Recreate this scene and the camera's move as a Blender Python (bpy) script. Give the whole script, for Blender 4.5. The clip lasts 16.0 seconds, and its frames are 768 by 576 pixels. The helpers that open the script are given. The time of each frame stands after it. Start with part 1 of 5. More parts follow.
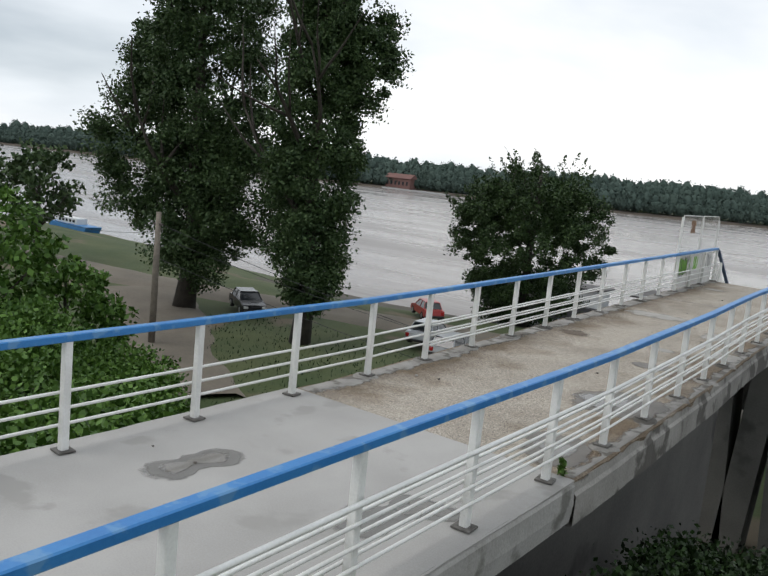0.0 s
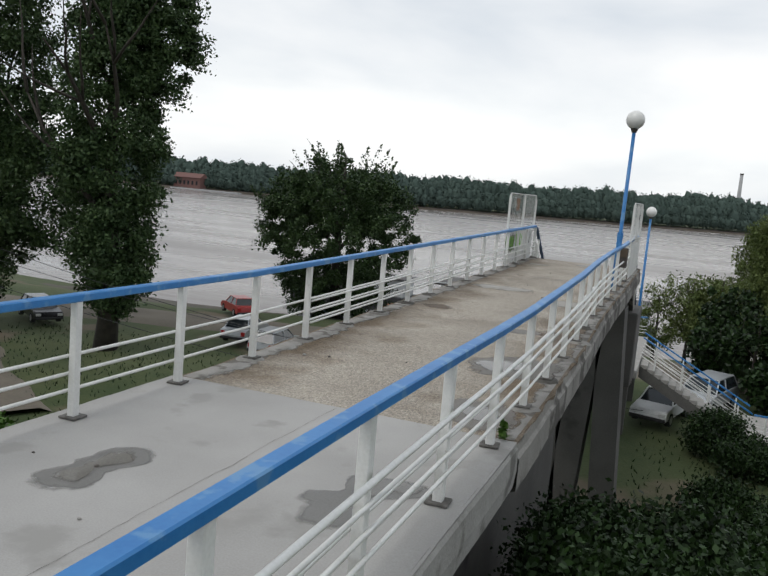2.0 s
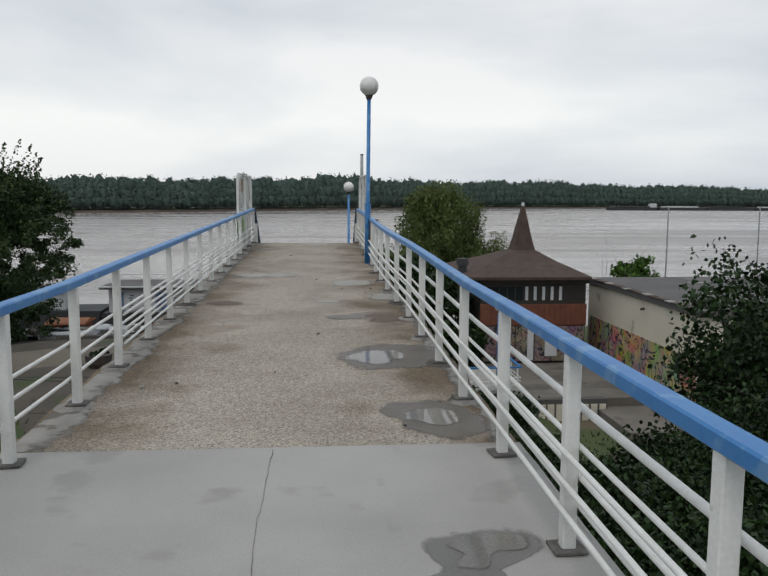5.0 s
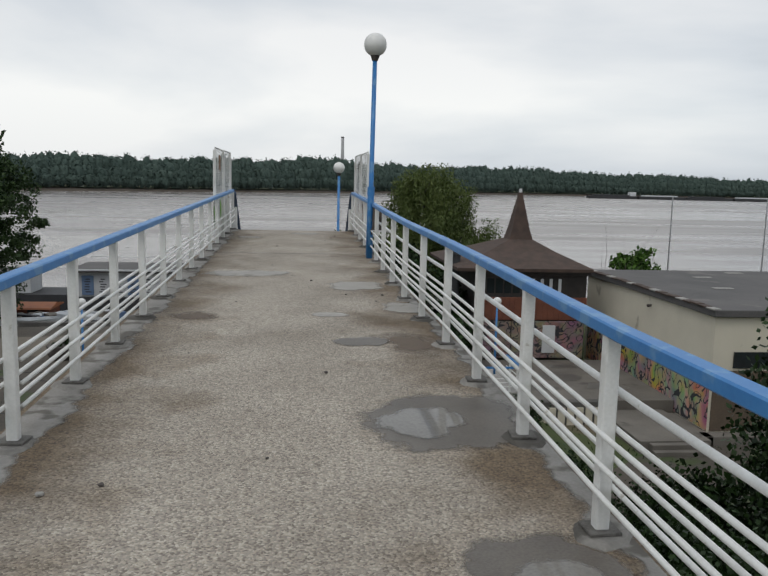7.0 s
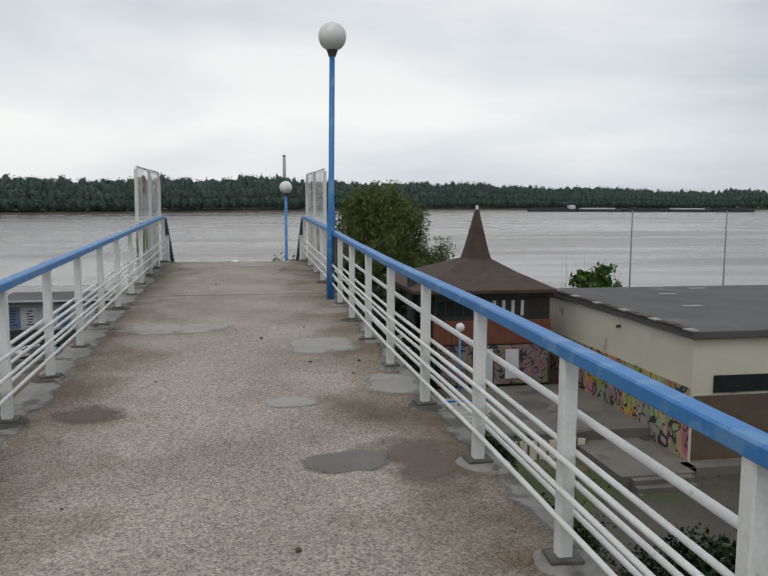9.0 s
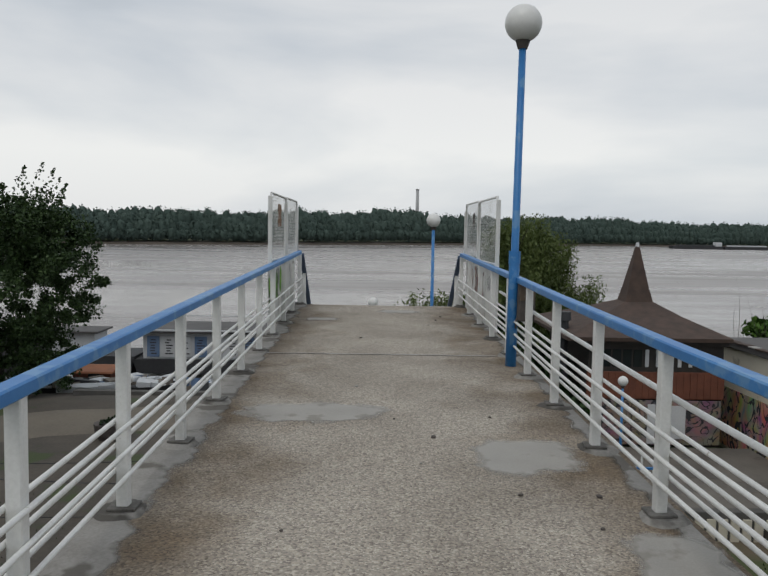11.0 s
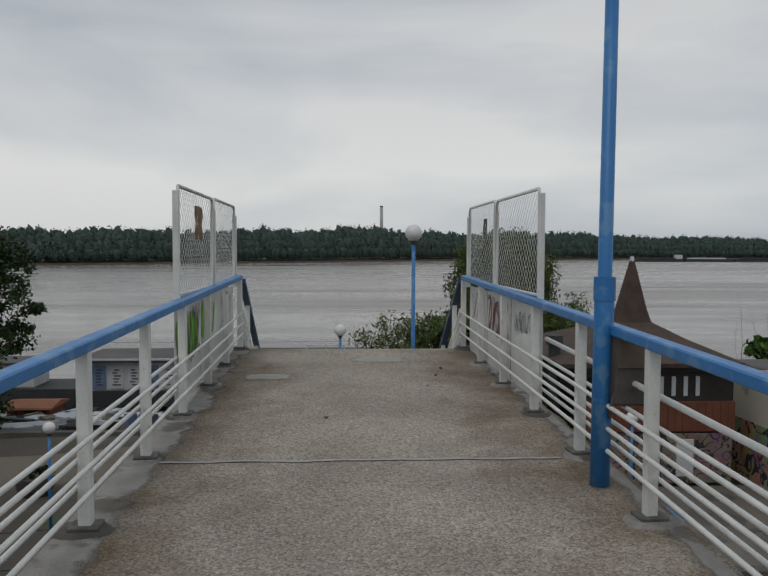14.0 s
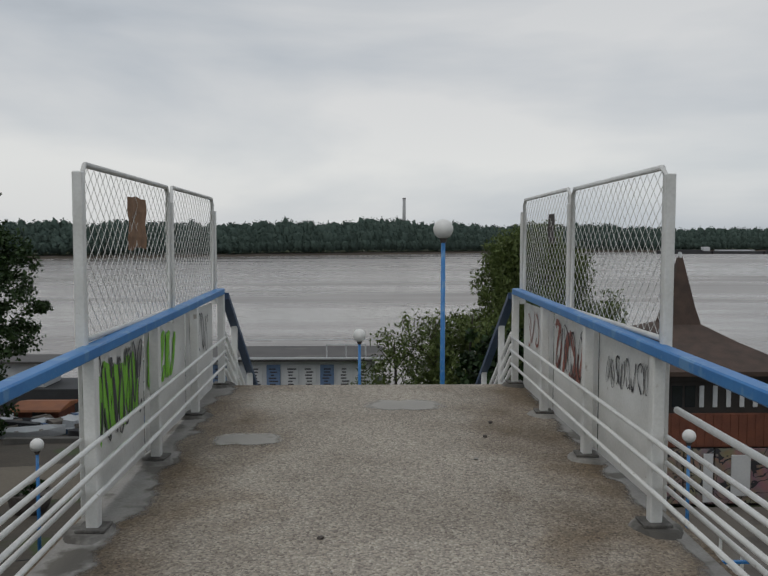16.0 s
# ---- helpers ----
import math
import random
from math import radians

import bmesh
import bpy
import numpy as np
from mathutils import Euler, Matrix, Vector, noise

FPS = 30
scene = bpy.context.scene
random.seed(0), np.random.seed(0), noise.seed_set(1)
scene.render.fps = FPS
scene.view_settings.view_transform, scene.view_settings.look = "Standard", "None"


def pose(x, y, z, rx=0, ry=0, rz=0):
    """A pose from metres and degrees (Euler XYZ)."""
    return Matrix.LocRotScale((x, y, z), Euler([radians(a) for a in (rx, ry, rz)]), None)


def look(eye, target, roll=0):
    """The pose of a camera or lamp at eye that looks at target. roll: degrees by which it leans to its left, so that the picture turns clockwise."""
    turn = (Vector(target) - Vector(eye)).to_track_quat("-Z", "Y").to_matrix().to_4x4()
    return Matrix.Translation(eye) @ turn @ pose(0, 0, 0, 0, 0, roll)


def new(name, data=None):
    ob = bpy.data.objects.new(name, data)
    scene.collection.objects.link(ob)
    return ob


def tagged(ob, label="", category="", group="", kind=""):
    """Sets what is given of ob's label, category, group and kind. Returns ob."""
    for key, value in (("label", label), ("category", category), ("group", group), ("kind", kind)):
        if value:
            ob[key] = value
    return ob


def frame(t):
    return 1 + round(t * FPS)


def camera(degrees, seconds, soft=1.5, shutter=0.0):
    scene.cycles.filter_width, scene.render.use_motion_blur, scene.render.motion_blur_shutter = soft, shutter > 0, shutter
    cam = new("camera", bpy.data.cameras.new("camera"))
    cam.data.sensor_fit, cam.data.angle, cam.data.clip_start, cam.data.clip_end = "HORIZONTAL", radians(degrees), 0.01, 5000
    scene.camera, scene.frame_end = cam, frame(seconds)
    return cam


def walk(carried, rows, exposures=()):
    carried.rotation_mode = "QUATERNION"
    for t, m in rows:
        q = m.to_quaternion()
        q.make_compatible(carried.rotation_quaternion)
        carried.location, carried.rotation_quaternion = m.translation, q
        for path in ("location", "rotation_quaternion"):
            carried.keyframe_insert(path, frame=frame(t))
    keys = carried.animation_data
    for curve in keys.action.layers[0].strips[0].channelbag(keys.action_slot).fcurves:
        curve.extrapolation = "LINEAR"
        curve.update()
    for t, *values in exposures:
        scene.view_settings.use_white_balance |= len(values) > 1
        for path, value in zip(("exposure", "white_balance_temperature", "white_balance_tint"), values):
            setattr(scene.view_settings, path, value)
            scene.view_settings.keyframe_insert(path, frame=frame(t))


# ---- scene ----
cam = camera(52.5, 16.0)

PATH = [
    (0, (3.837, -19.494, 2.227), (2.683, -17.888, 1.931), 5.9),
    (0.5, (3.51, -19.408, 2.084), (2.424, -17.752, 1.804), 5.2),
    (1, (3.179, -19.41, 1.926), (2.215, -17.675, 1.675), 4.4),
    (1.5, (2.92, -19.379, 1.828), (2.03, -17.607, 1.57), 3.3),
    (2, (2.631, -19.365, 1.709), (1.93, -17.509, 1.459), 5.0),
    (2.5, (2.279, -19.375, 1.575), (1.627, -17.499, 1.34), 3.4),
    (3, (1.699, -19.199, 1.346), (1.073, -17.311, 1.132), 3.8),
    (3.5, (1.231, -19.169, 1.435), (0.866, -17.218, 1.189), 2.3),
    (4, (0.858, -18.914, 1.399), (0.762, -16.928, 1.185), -1.3),
    (4.5, (0.545, -18.535, 1.356), (0.561, -16.539, 1.232), -0.9),
    (4.7, (0.439, -18.377, 1.37), (0.57, -16.393, 1.155), 0.2),
    (6.8, (0.095, -15.677, 1.308), (0.326, -13.708, 1.045), 0.6),
    (7, (0.08, -15.407, 1.333), (0.301, -13.438, 1.062), 1.4),
    (7.5, (0.162, -14.775, 1.31), (0.274, -12.797, 1.033), -1.0),
    (8, (0.131, -14.06, 1.314), (0.189, -12.077, 1.053), 0.1),
    (8.5, (0.079, -13.513, 1.364), (0.225, -11.541, 1.06), -0.2),
    (9, (0.076, -12.822, 1.403), (0.436, -10.867, 1.177), 0.3),
    (9.5, (-0.029, -12.245, 1.436), (0.299, -10.281, 1.245), -1.6),
    (10, (-0.09, -11.495, 1.447), (0.014, -9.504, 1.288), -1.6),
    (10.2, (-0.121, -11.219, 1.445), (-0.06, -9.227, 1.279), 0.5),
    (12.3, (-0.206, -8.525, 1.378), (-0.198, -6.526, 1.323), 0.8),
    (12.5, (-0.194, -8.264, 1.407), (-0.114, -6.266, 1.367), 2.3),
    (13, (-0.214, -7.601, 1.408), (-0.077, -5.606, 1.387), 3.5),
    (13.5, (-0.202, -7.019, 1.398), (-0.016, -5.028, 1.409), 1.8),
    (14, (-0.234, -6.345, 1.393), (-0.115, -4.351, 1.293), 0.2),
    (14.5, (-0.248, -5.799, 1.422), (-0.048, -3.814, 1.279), -1.6),
    (15, (-0.172, -5.129, 1.461), (0.037, -3.141, 1.398), 1.1),
    (15.5, (-0.198, -4.555, 1.491), (-0.033, -2.565, 1.39), -0.4),
    (16, (-0.128, -3.927, 1.515), (-0.067, -1.931, 1.395), 0.1),
]

walk(cam, [(t, look(e, g, r)) for t, e, g, r in PATH],
     exposures=((0.0, 0.44), (2.0, 0.25), (3.0, 0.15), (3.5, 0.09), (4.5, 0.05), (7.0, 0.05), (10.0, 0.04), (12.5, -0.36), (14.5, -0.40), (16.0, -0.32)))

# ---- world and sun: overcast afternoon ----
world = bpy.data.worlds.new("overcast_sky")
scene.world = world
world.use_nodes = True
wn, wl = world.node_tree.nodes, world.node_tree.links
wn.clear()


def wnode(kind, **kw):
    n = wn.new(kind)
    for k, v in kw.items():
        n.inputs[k].default_value = v
    return n


w_out, w_bg = wnode("ShaderNodeOutputWorld"), wnode("ShaderNodeBackground", Strength=1.0)
w_sky = wnode("ShaderNodeTexSky")
w_sky.sky_type, w_sky.sun_disc = "NISHITA", False
w_sky.sun_elevation, w_sky.sun_rotation = radians(50), radians(200)
w_tc = wnode("ShaderNodeTexCoord")
w_map = wnode("ShaderNodeMapping")
w_map.inputs["Scale"].default_value = (0.9, 0.9, 3.5)
w_map.inputs["Location"].default_value = (0.35, 0.1, 0.22)
w_n1 = wnode("ShaderNodeTexNoise", Scale=1.45, Detail=6.0, Roughness=0.48, Distortion=0.25)
w_ramp = wnode("ShaderNodeValToRGB")
el = w_ramp.color_ramp.elements
el[0].position, el[0].color = 0.36, (0.43, 0.48, 0.53, 1)
el[1].position, el[1].color = 0.65, (0.932, 0.935, 0.93, 1)
e2 = w_ramp.color_ramp.elements.new(0.5)
e2.color = (0.69, 0.73, 0.772, 1)
w_dim = wnode("ShaderNodeMix")
w_dim.data_type = "RGBA"
w_dim.inputs["Factor"].default_value = 0.93
w_mul = wnode("ShaderNodeVectorMath")
w_mul.operation = "SCALE"
w_mul.inputs["Scale"].default_value = 0.1
wl.new(w_tc.outputs["Generated"], w_map.inputs["Vector"])
wl.new(w_map.outputs["Vector"], w_n1.inputs["Vector"])
wl.new(w_n1.outputs["Fac"], w_ramp.inputs["Fac"])
wl.new(w_sky.outputs["Color"], w_mul.inputs[0])
wl.new(w_mul.outputs["Vector"], w_dim.inputs["A"])
wl.new(w_ramp.outputs["Color"], w_dim.inputs["B"])
w_sep, w_band = wnode("ShaderNodeSeparateXYZ"), wnode("ShaderNodeValToRGB")
be = w_band.color_ramp.elements
be[0].position, be[0].color = 0.0, (0.90, 0.91, 0.93, 1)
be[1].position, be[1].color = 0.80, (1.12, 1.12, 1.12, 1)
for p, c in ((0.09, (1.0, 1.0, 0.99)), (0.17, (0.95, 0.95, 0.95)), (0.33, (0.84, 0.855, 0.875)), (0.5, (0.90, 0.91, 0.925))):
    be.new(p).color = (*c, 1)
w_heavy = wnode("ShaderNodeMix")
w_heavy.data_type, w_heavy.blend_type = "RGBA", "MULTIPLY"
w_heavy.inputs["Factor"].default_value = 1.0
wl.new(w_tc.outputs["Generated"], w_sep.inputs["Vector"])
wl.new(w_sep.outputs["Z"], w_band.inputs["Fac"])
wl.new(w_dim.outputs["Result"], w_heavy.inputs["A"])
wl.new(w_band.outputs["Color"], w_heavy.inputs["B"])
wl.new(w_heavy.outputs["Result"], w_bg.inputs["Color"])
wl.new(w_bg.outputs["Background"], w_out.inputs["Surface"])

sun = new("sun", bpy.data.lights.new("sun", "SUN"))
sun.data.energy, sun.data.angle, sun.data.color = 0.7, radians(25), (1.0, 0.97, 0.93)
sun.matrix_world = look((0, 0, 60), (20, 32, 0))


# ---- materials ----
def mat(name, c1, c2=None, rough=0.8, scale=4.0, fine=60.0, bump=0.2, metal=0.0, mix_fine=0.35, random_tone=0.0,
        spots=None, spot_scale=2.0, spot_at=0.62, alpha=1.0, bump_dist=0.01):
    """Two noises, broad stains and fine grain, blend c1 to c2; spots adds patches of a third colour; random_tone varies each object."""
    m = bpy.data.materials.new(name)
    m.use_nodes = True
    nt = m.node_tree
    n, l = nt.nodes, nt.links
    b = n["Principled BSDF"]
    b.inputs["Roughness"].default_value, b.inputs["Metallic"].default_value = rough, metal
    c2 = c2 or tuple(v * 0.75 for v in c1)
    tc = n.new("ShaderNodeTexCoord")
    na, nb = n.new("ShaderNodeTexNoise"), n.new("ShaderNodeTexNoise")
    na.inputs["Scale"].default_value, na.inputs["Detail"].default_value = scale, 5
    nb.inputs["Scale"].default_value, nb.inputs["Detail"].default_value = fine, 3
    geo = n.new("ShaderNodeNewGeometry")
    for x in (na, nb):
        l.new(geo.outputs["Position"], x.inputs["Vector"])
    blend = n.new("ShaderNodeMix")
    blend.inputs["Factor"].default_value = mix_fine
    l.new(na.outputs["Fac"], blend.inputs["A"])
    l.new(nb.outputs["Fac"], blend.inputs["B"])
    ramp = n.new("ShaderNodeValToRGB")
    r = ramp.color_ramp.elements
    r[0].position, r[0].color = 0.36, (*c1, 1)
    r[1].position, r[1].color = 0.64, (*c2, 1)
    l.new(blend.outputs["Result"], ramp.inputs["Fac"])
    col = ramp.outputs["Color"]
    if spots:
        ns = n.new("ShaderNodeTexNoise")
        ns.inputs["Scale"].default_value, ns.inputs["Detail"].default_value = spot_scale, 6
        l.new(geo.outputs["Position"], ns.inputs["Vector"])
        rs = n.new("ShaderNodeValToRGB")
        rs.color_ramp.elements[0].position, rs.color_ramp.elements[1].position = spot_at, spot_at + 0.06
        l.new(ns.outputs["Fac"], rs.inputs["Fac"])
        mx = n.new("ShaderNodeMix")
        mx.data_type = "RGBA"
        l.new(rs.outputs["Color"], mx.inputs["Factor"])
        l.new(col, mx.inputs["A"])
        mx.inputs["B"].default_value = (*spots, 1)
        col = mx.outputs["Result"]
    if random_tone:
        oi, hs = n.new("ShaderNodeObjectInfo"), n.new("ShaderNodeHueSaturation")
        mp = n.new("ShaderNodeMapRange")
        mp.inputs["To Min"].default_value, mp.inputs["To Max"].default_value = 1 - random_tone, 1 + random_tone
        l.new(oi.outputs["Random"], mp.inputs["Value"])
        l.new(mp.outputs["Result"], hs.inputs["Value"])
        l.new(col, hs.inputs["Color"])
        col = hs.outputs["Color"]
    l.new(col, b.inputs["Base Color"])
    if bump:
        bp = n.new("ShaderNodeBump")
        bp.inputs["Strength"].default_value, bp.inputs["Distance"].default_value = bump, bump_dist
        l.new(blend.outputs["Result"], bp.inputs["Height"])
        l.new(bp.outputs["Normal"], b.inputs["Normal"])
    return m


def leaf_mat(name, c1, c2, rough=0.55):
    """Leaves: each island takes its own tone, with large soft patches over the crown."""
    m = bpy.data.materials.new(name)
    m.use_nodes = True
    n, l = m.node_tree.nodes, m.node_tree.links
    b = n["Principled BSDF"]
    b.inputs["Roughness"].default_value, b.inputs["Specular IOR Level"].default_value = rough, 0.22
    geo = n.new("ShaderNodeNewGeometry")
    ns = n.new("ShaderNodeTexNoise")
    ns.inputs["Scale"].default_value = 0.6
    l.new(geo.outputs["Position"], ns.inputs["Vector"])
    ad = n.new("ShaderNodeMix")
    ad.inputs["Factor"].default_value = 0.5
    l.new(geo.outputs["Random Per Island"], ad.inputs["A"])
    l.new(ns.outputs["Fac"], ad.inputs["B"])
    ramp = n.new("ShaderNodeValToRGB")
    r = ramp.color_ramp.elements
    r[0].position, r[0].color = 0.2, (*c1, 1)
    r[1].position, r[1].color = 0.85, (*c2, 1)
    l.new(ad.outputs["Result"], ramp.inputs["Fac"])
    l.new(ramp.outputs["Color"], b.inputs["Base Color"])
    return m


def pebble_mat(name):
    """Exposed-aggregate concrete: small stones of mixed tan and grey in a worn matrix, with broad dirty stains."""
    m = bpy.data.materials.new(name)
    m.use_nodes = True
    n, l = m.node_tree.nodes, m.node_tree.links
    b = n["Principled BSDF"]
    b.inputs["Roughness"].default_value = 0.85
    geo = n.new("ShaderNodeNewGeometry")
    vo = n.new("ShaderNodeTexVoronoi")
    vo.inputs["Scale"].default_value = 88
    l.new(geo.outputs["Position"], vo.inputs["Vector"])
    sep = n.new("ShaderNodeSeparateColor")
    l.new(vo.outputs["Color"], sep.inputs["Color"])
    ramp = n.new("ShaderNodeValToRGB")
    r = ramp.color_ramp.elements
    r[0].position, r[0].color = 0.05, (0.175, 0.152, 0.130, 1)
    r[1].position, r[1].color = 0.95, (0.475, 0.437, 0.376, 1)
    for p, c in ((0.25, (0.268, 0.241, 0.207)), (0.5, (0.322, 0.292, 0.250)), (0.75, (0.372, 0.330, 0.274))):
        r.new(p).color = (*c, 1)
    l.new(sep.outputs["Red"], ramp.inputs["Fac"])
    na = n.new("ShaderNodeTexNoise")
    na.inputs["Scale"].default_value, na.inputs["Detail"].default_value = 0.9, 7
    l.new(geo.outputs["Position"], na.inputs["Vector"])
    r2 = n.new("ShaderNodeValToRGB")
    r2.color_ramp.elements[0].position, r2.color_ramp.elements[0].color = 0.35, (0.80, 0.77, 0.73, 1)
    r2.color_ramp.elements[1].position, r2.color_ramp.elements[1].color = 0.6, (1.08, 1.06, 1.03, 1)
    l.new(na.outputs["Fac"], r2.inputs["Fac"])
    mx = n.new("ShaderNodeMix")
    mx.data_type, mx.blend_type = "RGBA", "MULTIPLY"
    mx.inputs["Factor"].default_value = 1
    l.new(ramp.outputs["Color"], mx.inputs["A"])
    l.new(r2.outputs["Color"], mx.inputs["B"])
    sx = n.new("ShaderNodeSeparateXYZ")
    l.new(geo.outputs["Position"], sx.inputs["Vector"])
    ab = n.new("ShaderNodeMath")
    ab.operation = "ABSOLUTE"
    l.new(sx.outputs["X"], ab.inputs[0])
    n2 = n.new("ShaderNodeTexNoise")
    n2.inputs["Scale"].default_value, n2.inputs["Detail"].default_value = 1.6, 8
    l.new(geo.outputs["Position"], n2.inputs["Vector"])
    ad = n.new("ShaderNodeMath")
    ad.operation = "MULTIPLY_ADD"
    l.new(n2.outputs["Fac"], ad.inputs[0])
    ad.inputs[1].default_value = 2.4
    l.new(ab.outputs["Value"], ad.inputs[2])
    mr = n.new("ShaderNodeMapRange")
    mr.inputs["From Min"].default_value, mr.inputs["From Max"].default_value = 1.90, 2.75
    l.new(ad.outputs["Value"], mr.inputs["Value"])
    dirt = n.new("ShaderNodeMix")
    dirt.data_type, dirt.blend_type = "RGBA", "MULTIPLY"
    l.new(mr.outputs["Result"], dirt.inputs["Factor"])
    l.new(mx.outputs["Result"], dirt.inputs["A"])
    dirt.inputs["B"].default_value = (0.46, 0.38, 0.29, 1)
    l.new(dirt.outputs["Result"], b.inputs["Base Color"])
    bp = n.new("ShaderNodeBump")
    bp.inputs["Strength"].default_value, bp.inputs["Distance"].default_value = 0.7, 0.008
    bp.invert = True
    l.new(vo.outputs["Distance"], bp.inputs["Height"])
    l.new(bp.outputs["Normal"], b.inputs["Normal"])
    return m


def water_mat(name, col, rough, scale, strength, stretch=(1, 1, 1), dist=0.05, swell=False):
    m = bpy.data.materials.new(name)
    m.use_nodes = True
    n, l = m.node_tree.nodes, m.node_tree.links
    b = n["Principled BSDF"]
    b.inputs["Base Color"].default_value = (*col, 1)
    b.inputs["Roughness"].default_value, b.inputs["IOR"].default_value = rough, 1.33
    geo, mp = n.new("ShaderNodeNewGeometry"), n.new("ShaderNodeMapping")
    mp.inputs["Scale"].default_value = stretch
    ns = n.new("ShaderNodeTexNoise")
    ns.inputs["Scale"].default_value, ns.inputs["Detail"].default_value = scale, 6
    bp = n.new("ShaderNodeBump")
    bp.inputs["Strength"].default_value, bp.inputs["Distance"].default_value = strength, dist
    l.new(geo.outputs["Position"], mp.inputs["Vector"])
    l.new(mp.outputs["Vector"], ns.inputs["Vector"])
    l.new(ns.outputs["Fac"], bp.inputs["Height"])
    l.new(bp.outputs["Normal"], b.inputs["Normal"])
    if swell:
        m2, n2, mr = n.new("ShaderNodeMapping"), n.new("ShaderNodeTexNoise"), n.new("ShaderNodeMapRange")
        m2.inputs["Scale"].default_value = (0.18, 1, 1)
        n2.inputs["Scale"].default_value, n2.inputs["Detail"].default_value = 0.05, 8
        mr.inputs["From Min"].default_value, mr.inputs["From Max"].default_value = 0.35, 0.65
        mr.inputs["To Min"].default_value, mr.inputs["To Max"].default_value = rough * 0.6, rough * 1.5
        l.new(geo.outputs["Position"], m2.inputs["Vector"])
        l.new(m2.outputs["Vector"], n2.inputs["Vector"])
        l.new(n2.outputs["Fac"], mr.inputs["Value"])
        l.new(mr.outputs["Result"], b.inputs["Roughness"])
    return m


def mural_mat(name, sat, val, tint, scale, seed, rough=0.8):
    """Spray-painted wall: drifting patches of colour with dark sprayed lines."""
    m = bpy.data.materials.new(name)
    m.use_nodes = True
    n, l = m.node_tree.nodes, m.node_tree.links
    b = n["Principled BSDF"]
    b.inputs["Roughness"].default_value = rough
    geo, mp = n.new("ShaderNodeNewGeometry"), n.new("ShaderNodeMapping")
    mp.inputs["Location"].default_value = (seed, seed * 0.7, seed * 1.3)
    l.new(geo.outputs["Position"], mp.inputs["Vector"])
    ns = n.new("ShaderNodeTexNoise")
    ns.inputs["Scale"].default_value, ns.inputs["Detail"].default_value = scale, 2.5
    ns.inputs["Distortion"].default_value = 1.2
    l.new(mp.outputs["Vector"], ns.inputs["Vector"])
    hs, lo, dk = n.new("ShaderNodeHueSaturation"), n.new("ShaderNodeMix"), n.new("ShaderNodeMix")
    hs.inputs["Saturation"].default_value, hs.inputs["Value"].default_value = sat, val
    l.new(ns.outputs["Color"], hs.inputs["Color"])
    lo.data_type = dk.data_type = "RGBA"
    lo.blend_type = "MULTIPLY"
    lo.inputs["Factor"].default_value = 1.0
    lo.inputs["B"].default_value = (*tint, 1)
    l.new(hs.outputs["Color"], lo.inputs["A"])
    n2, ln = n.new("ShaderNodeTexNoise"), n.new("ShaderNodeValToRGB")
    n2.inputs["Scale"].default_value, n2.inputs["Detail"].default_value, n2.inputs["Distortion"].default_value = scale * 1.3, 1.5, 1.5
    l.new(mp.outputs["Vector"], n2.inputs["Vector"])
    ln.color_ramp.interpolation = "CONSTANT"
    ln.color_ramp.elements[0].color, ln.color_ramp.elements[1].color = (0, 0, 0, 1), (0, 0, 0, 1)
    ln.color_ramp.elements[1].position = 0.525
    ln.color_ramp.elements.new(0.47).color = (1, 1, 1, 1)
    l.new(n2.outputs["Fac"], ln.inputs["Fac"])
    l.new(ln.outputs["Color"], dk.inputs["Factor"])
    l.new(lo.outputs["Result"], dk.inputs["A"])
    dk.inputs["B"].default_value = (0.03, 0.03, 0.035, 1)
    l.new(dk.outputs["Result"], b.inputs["Base Color"])
    return m


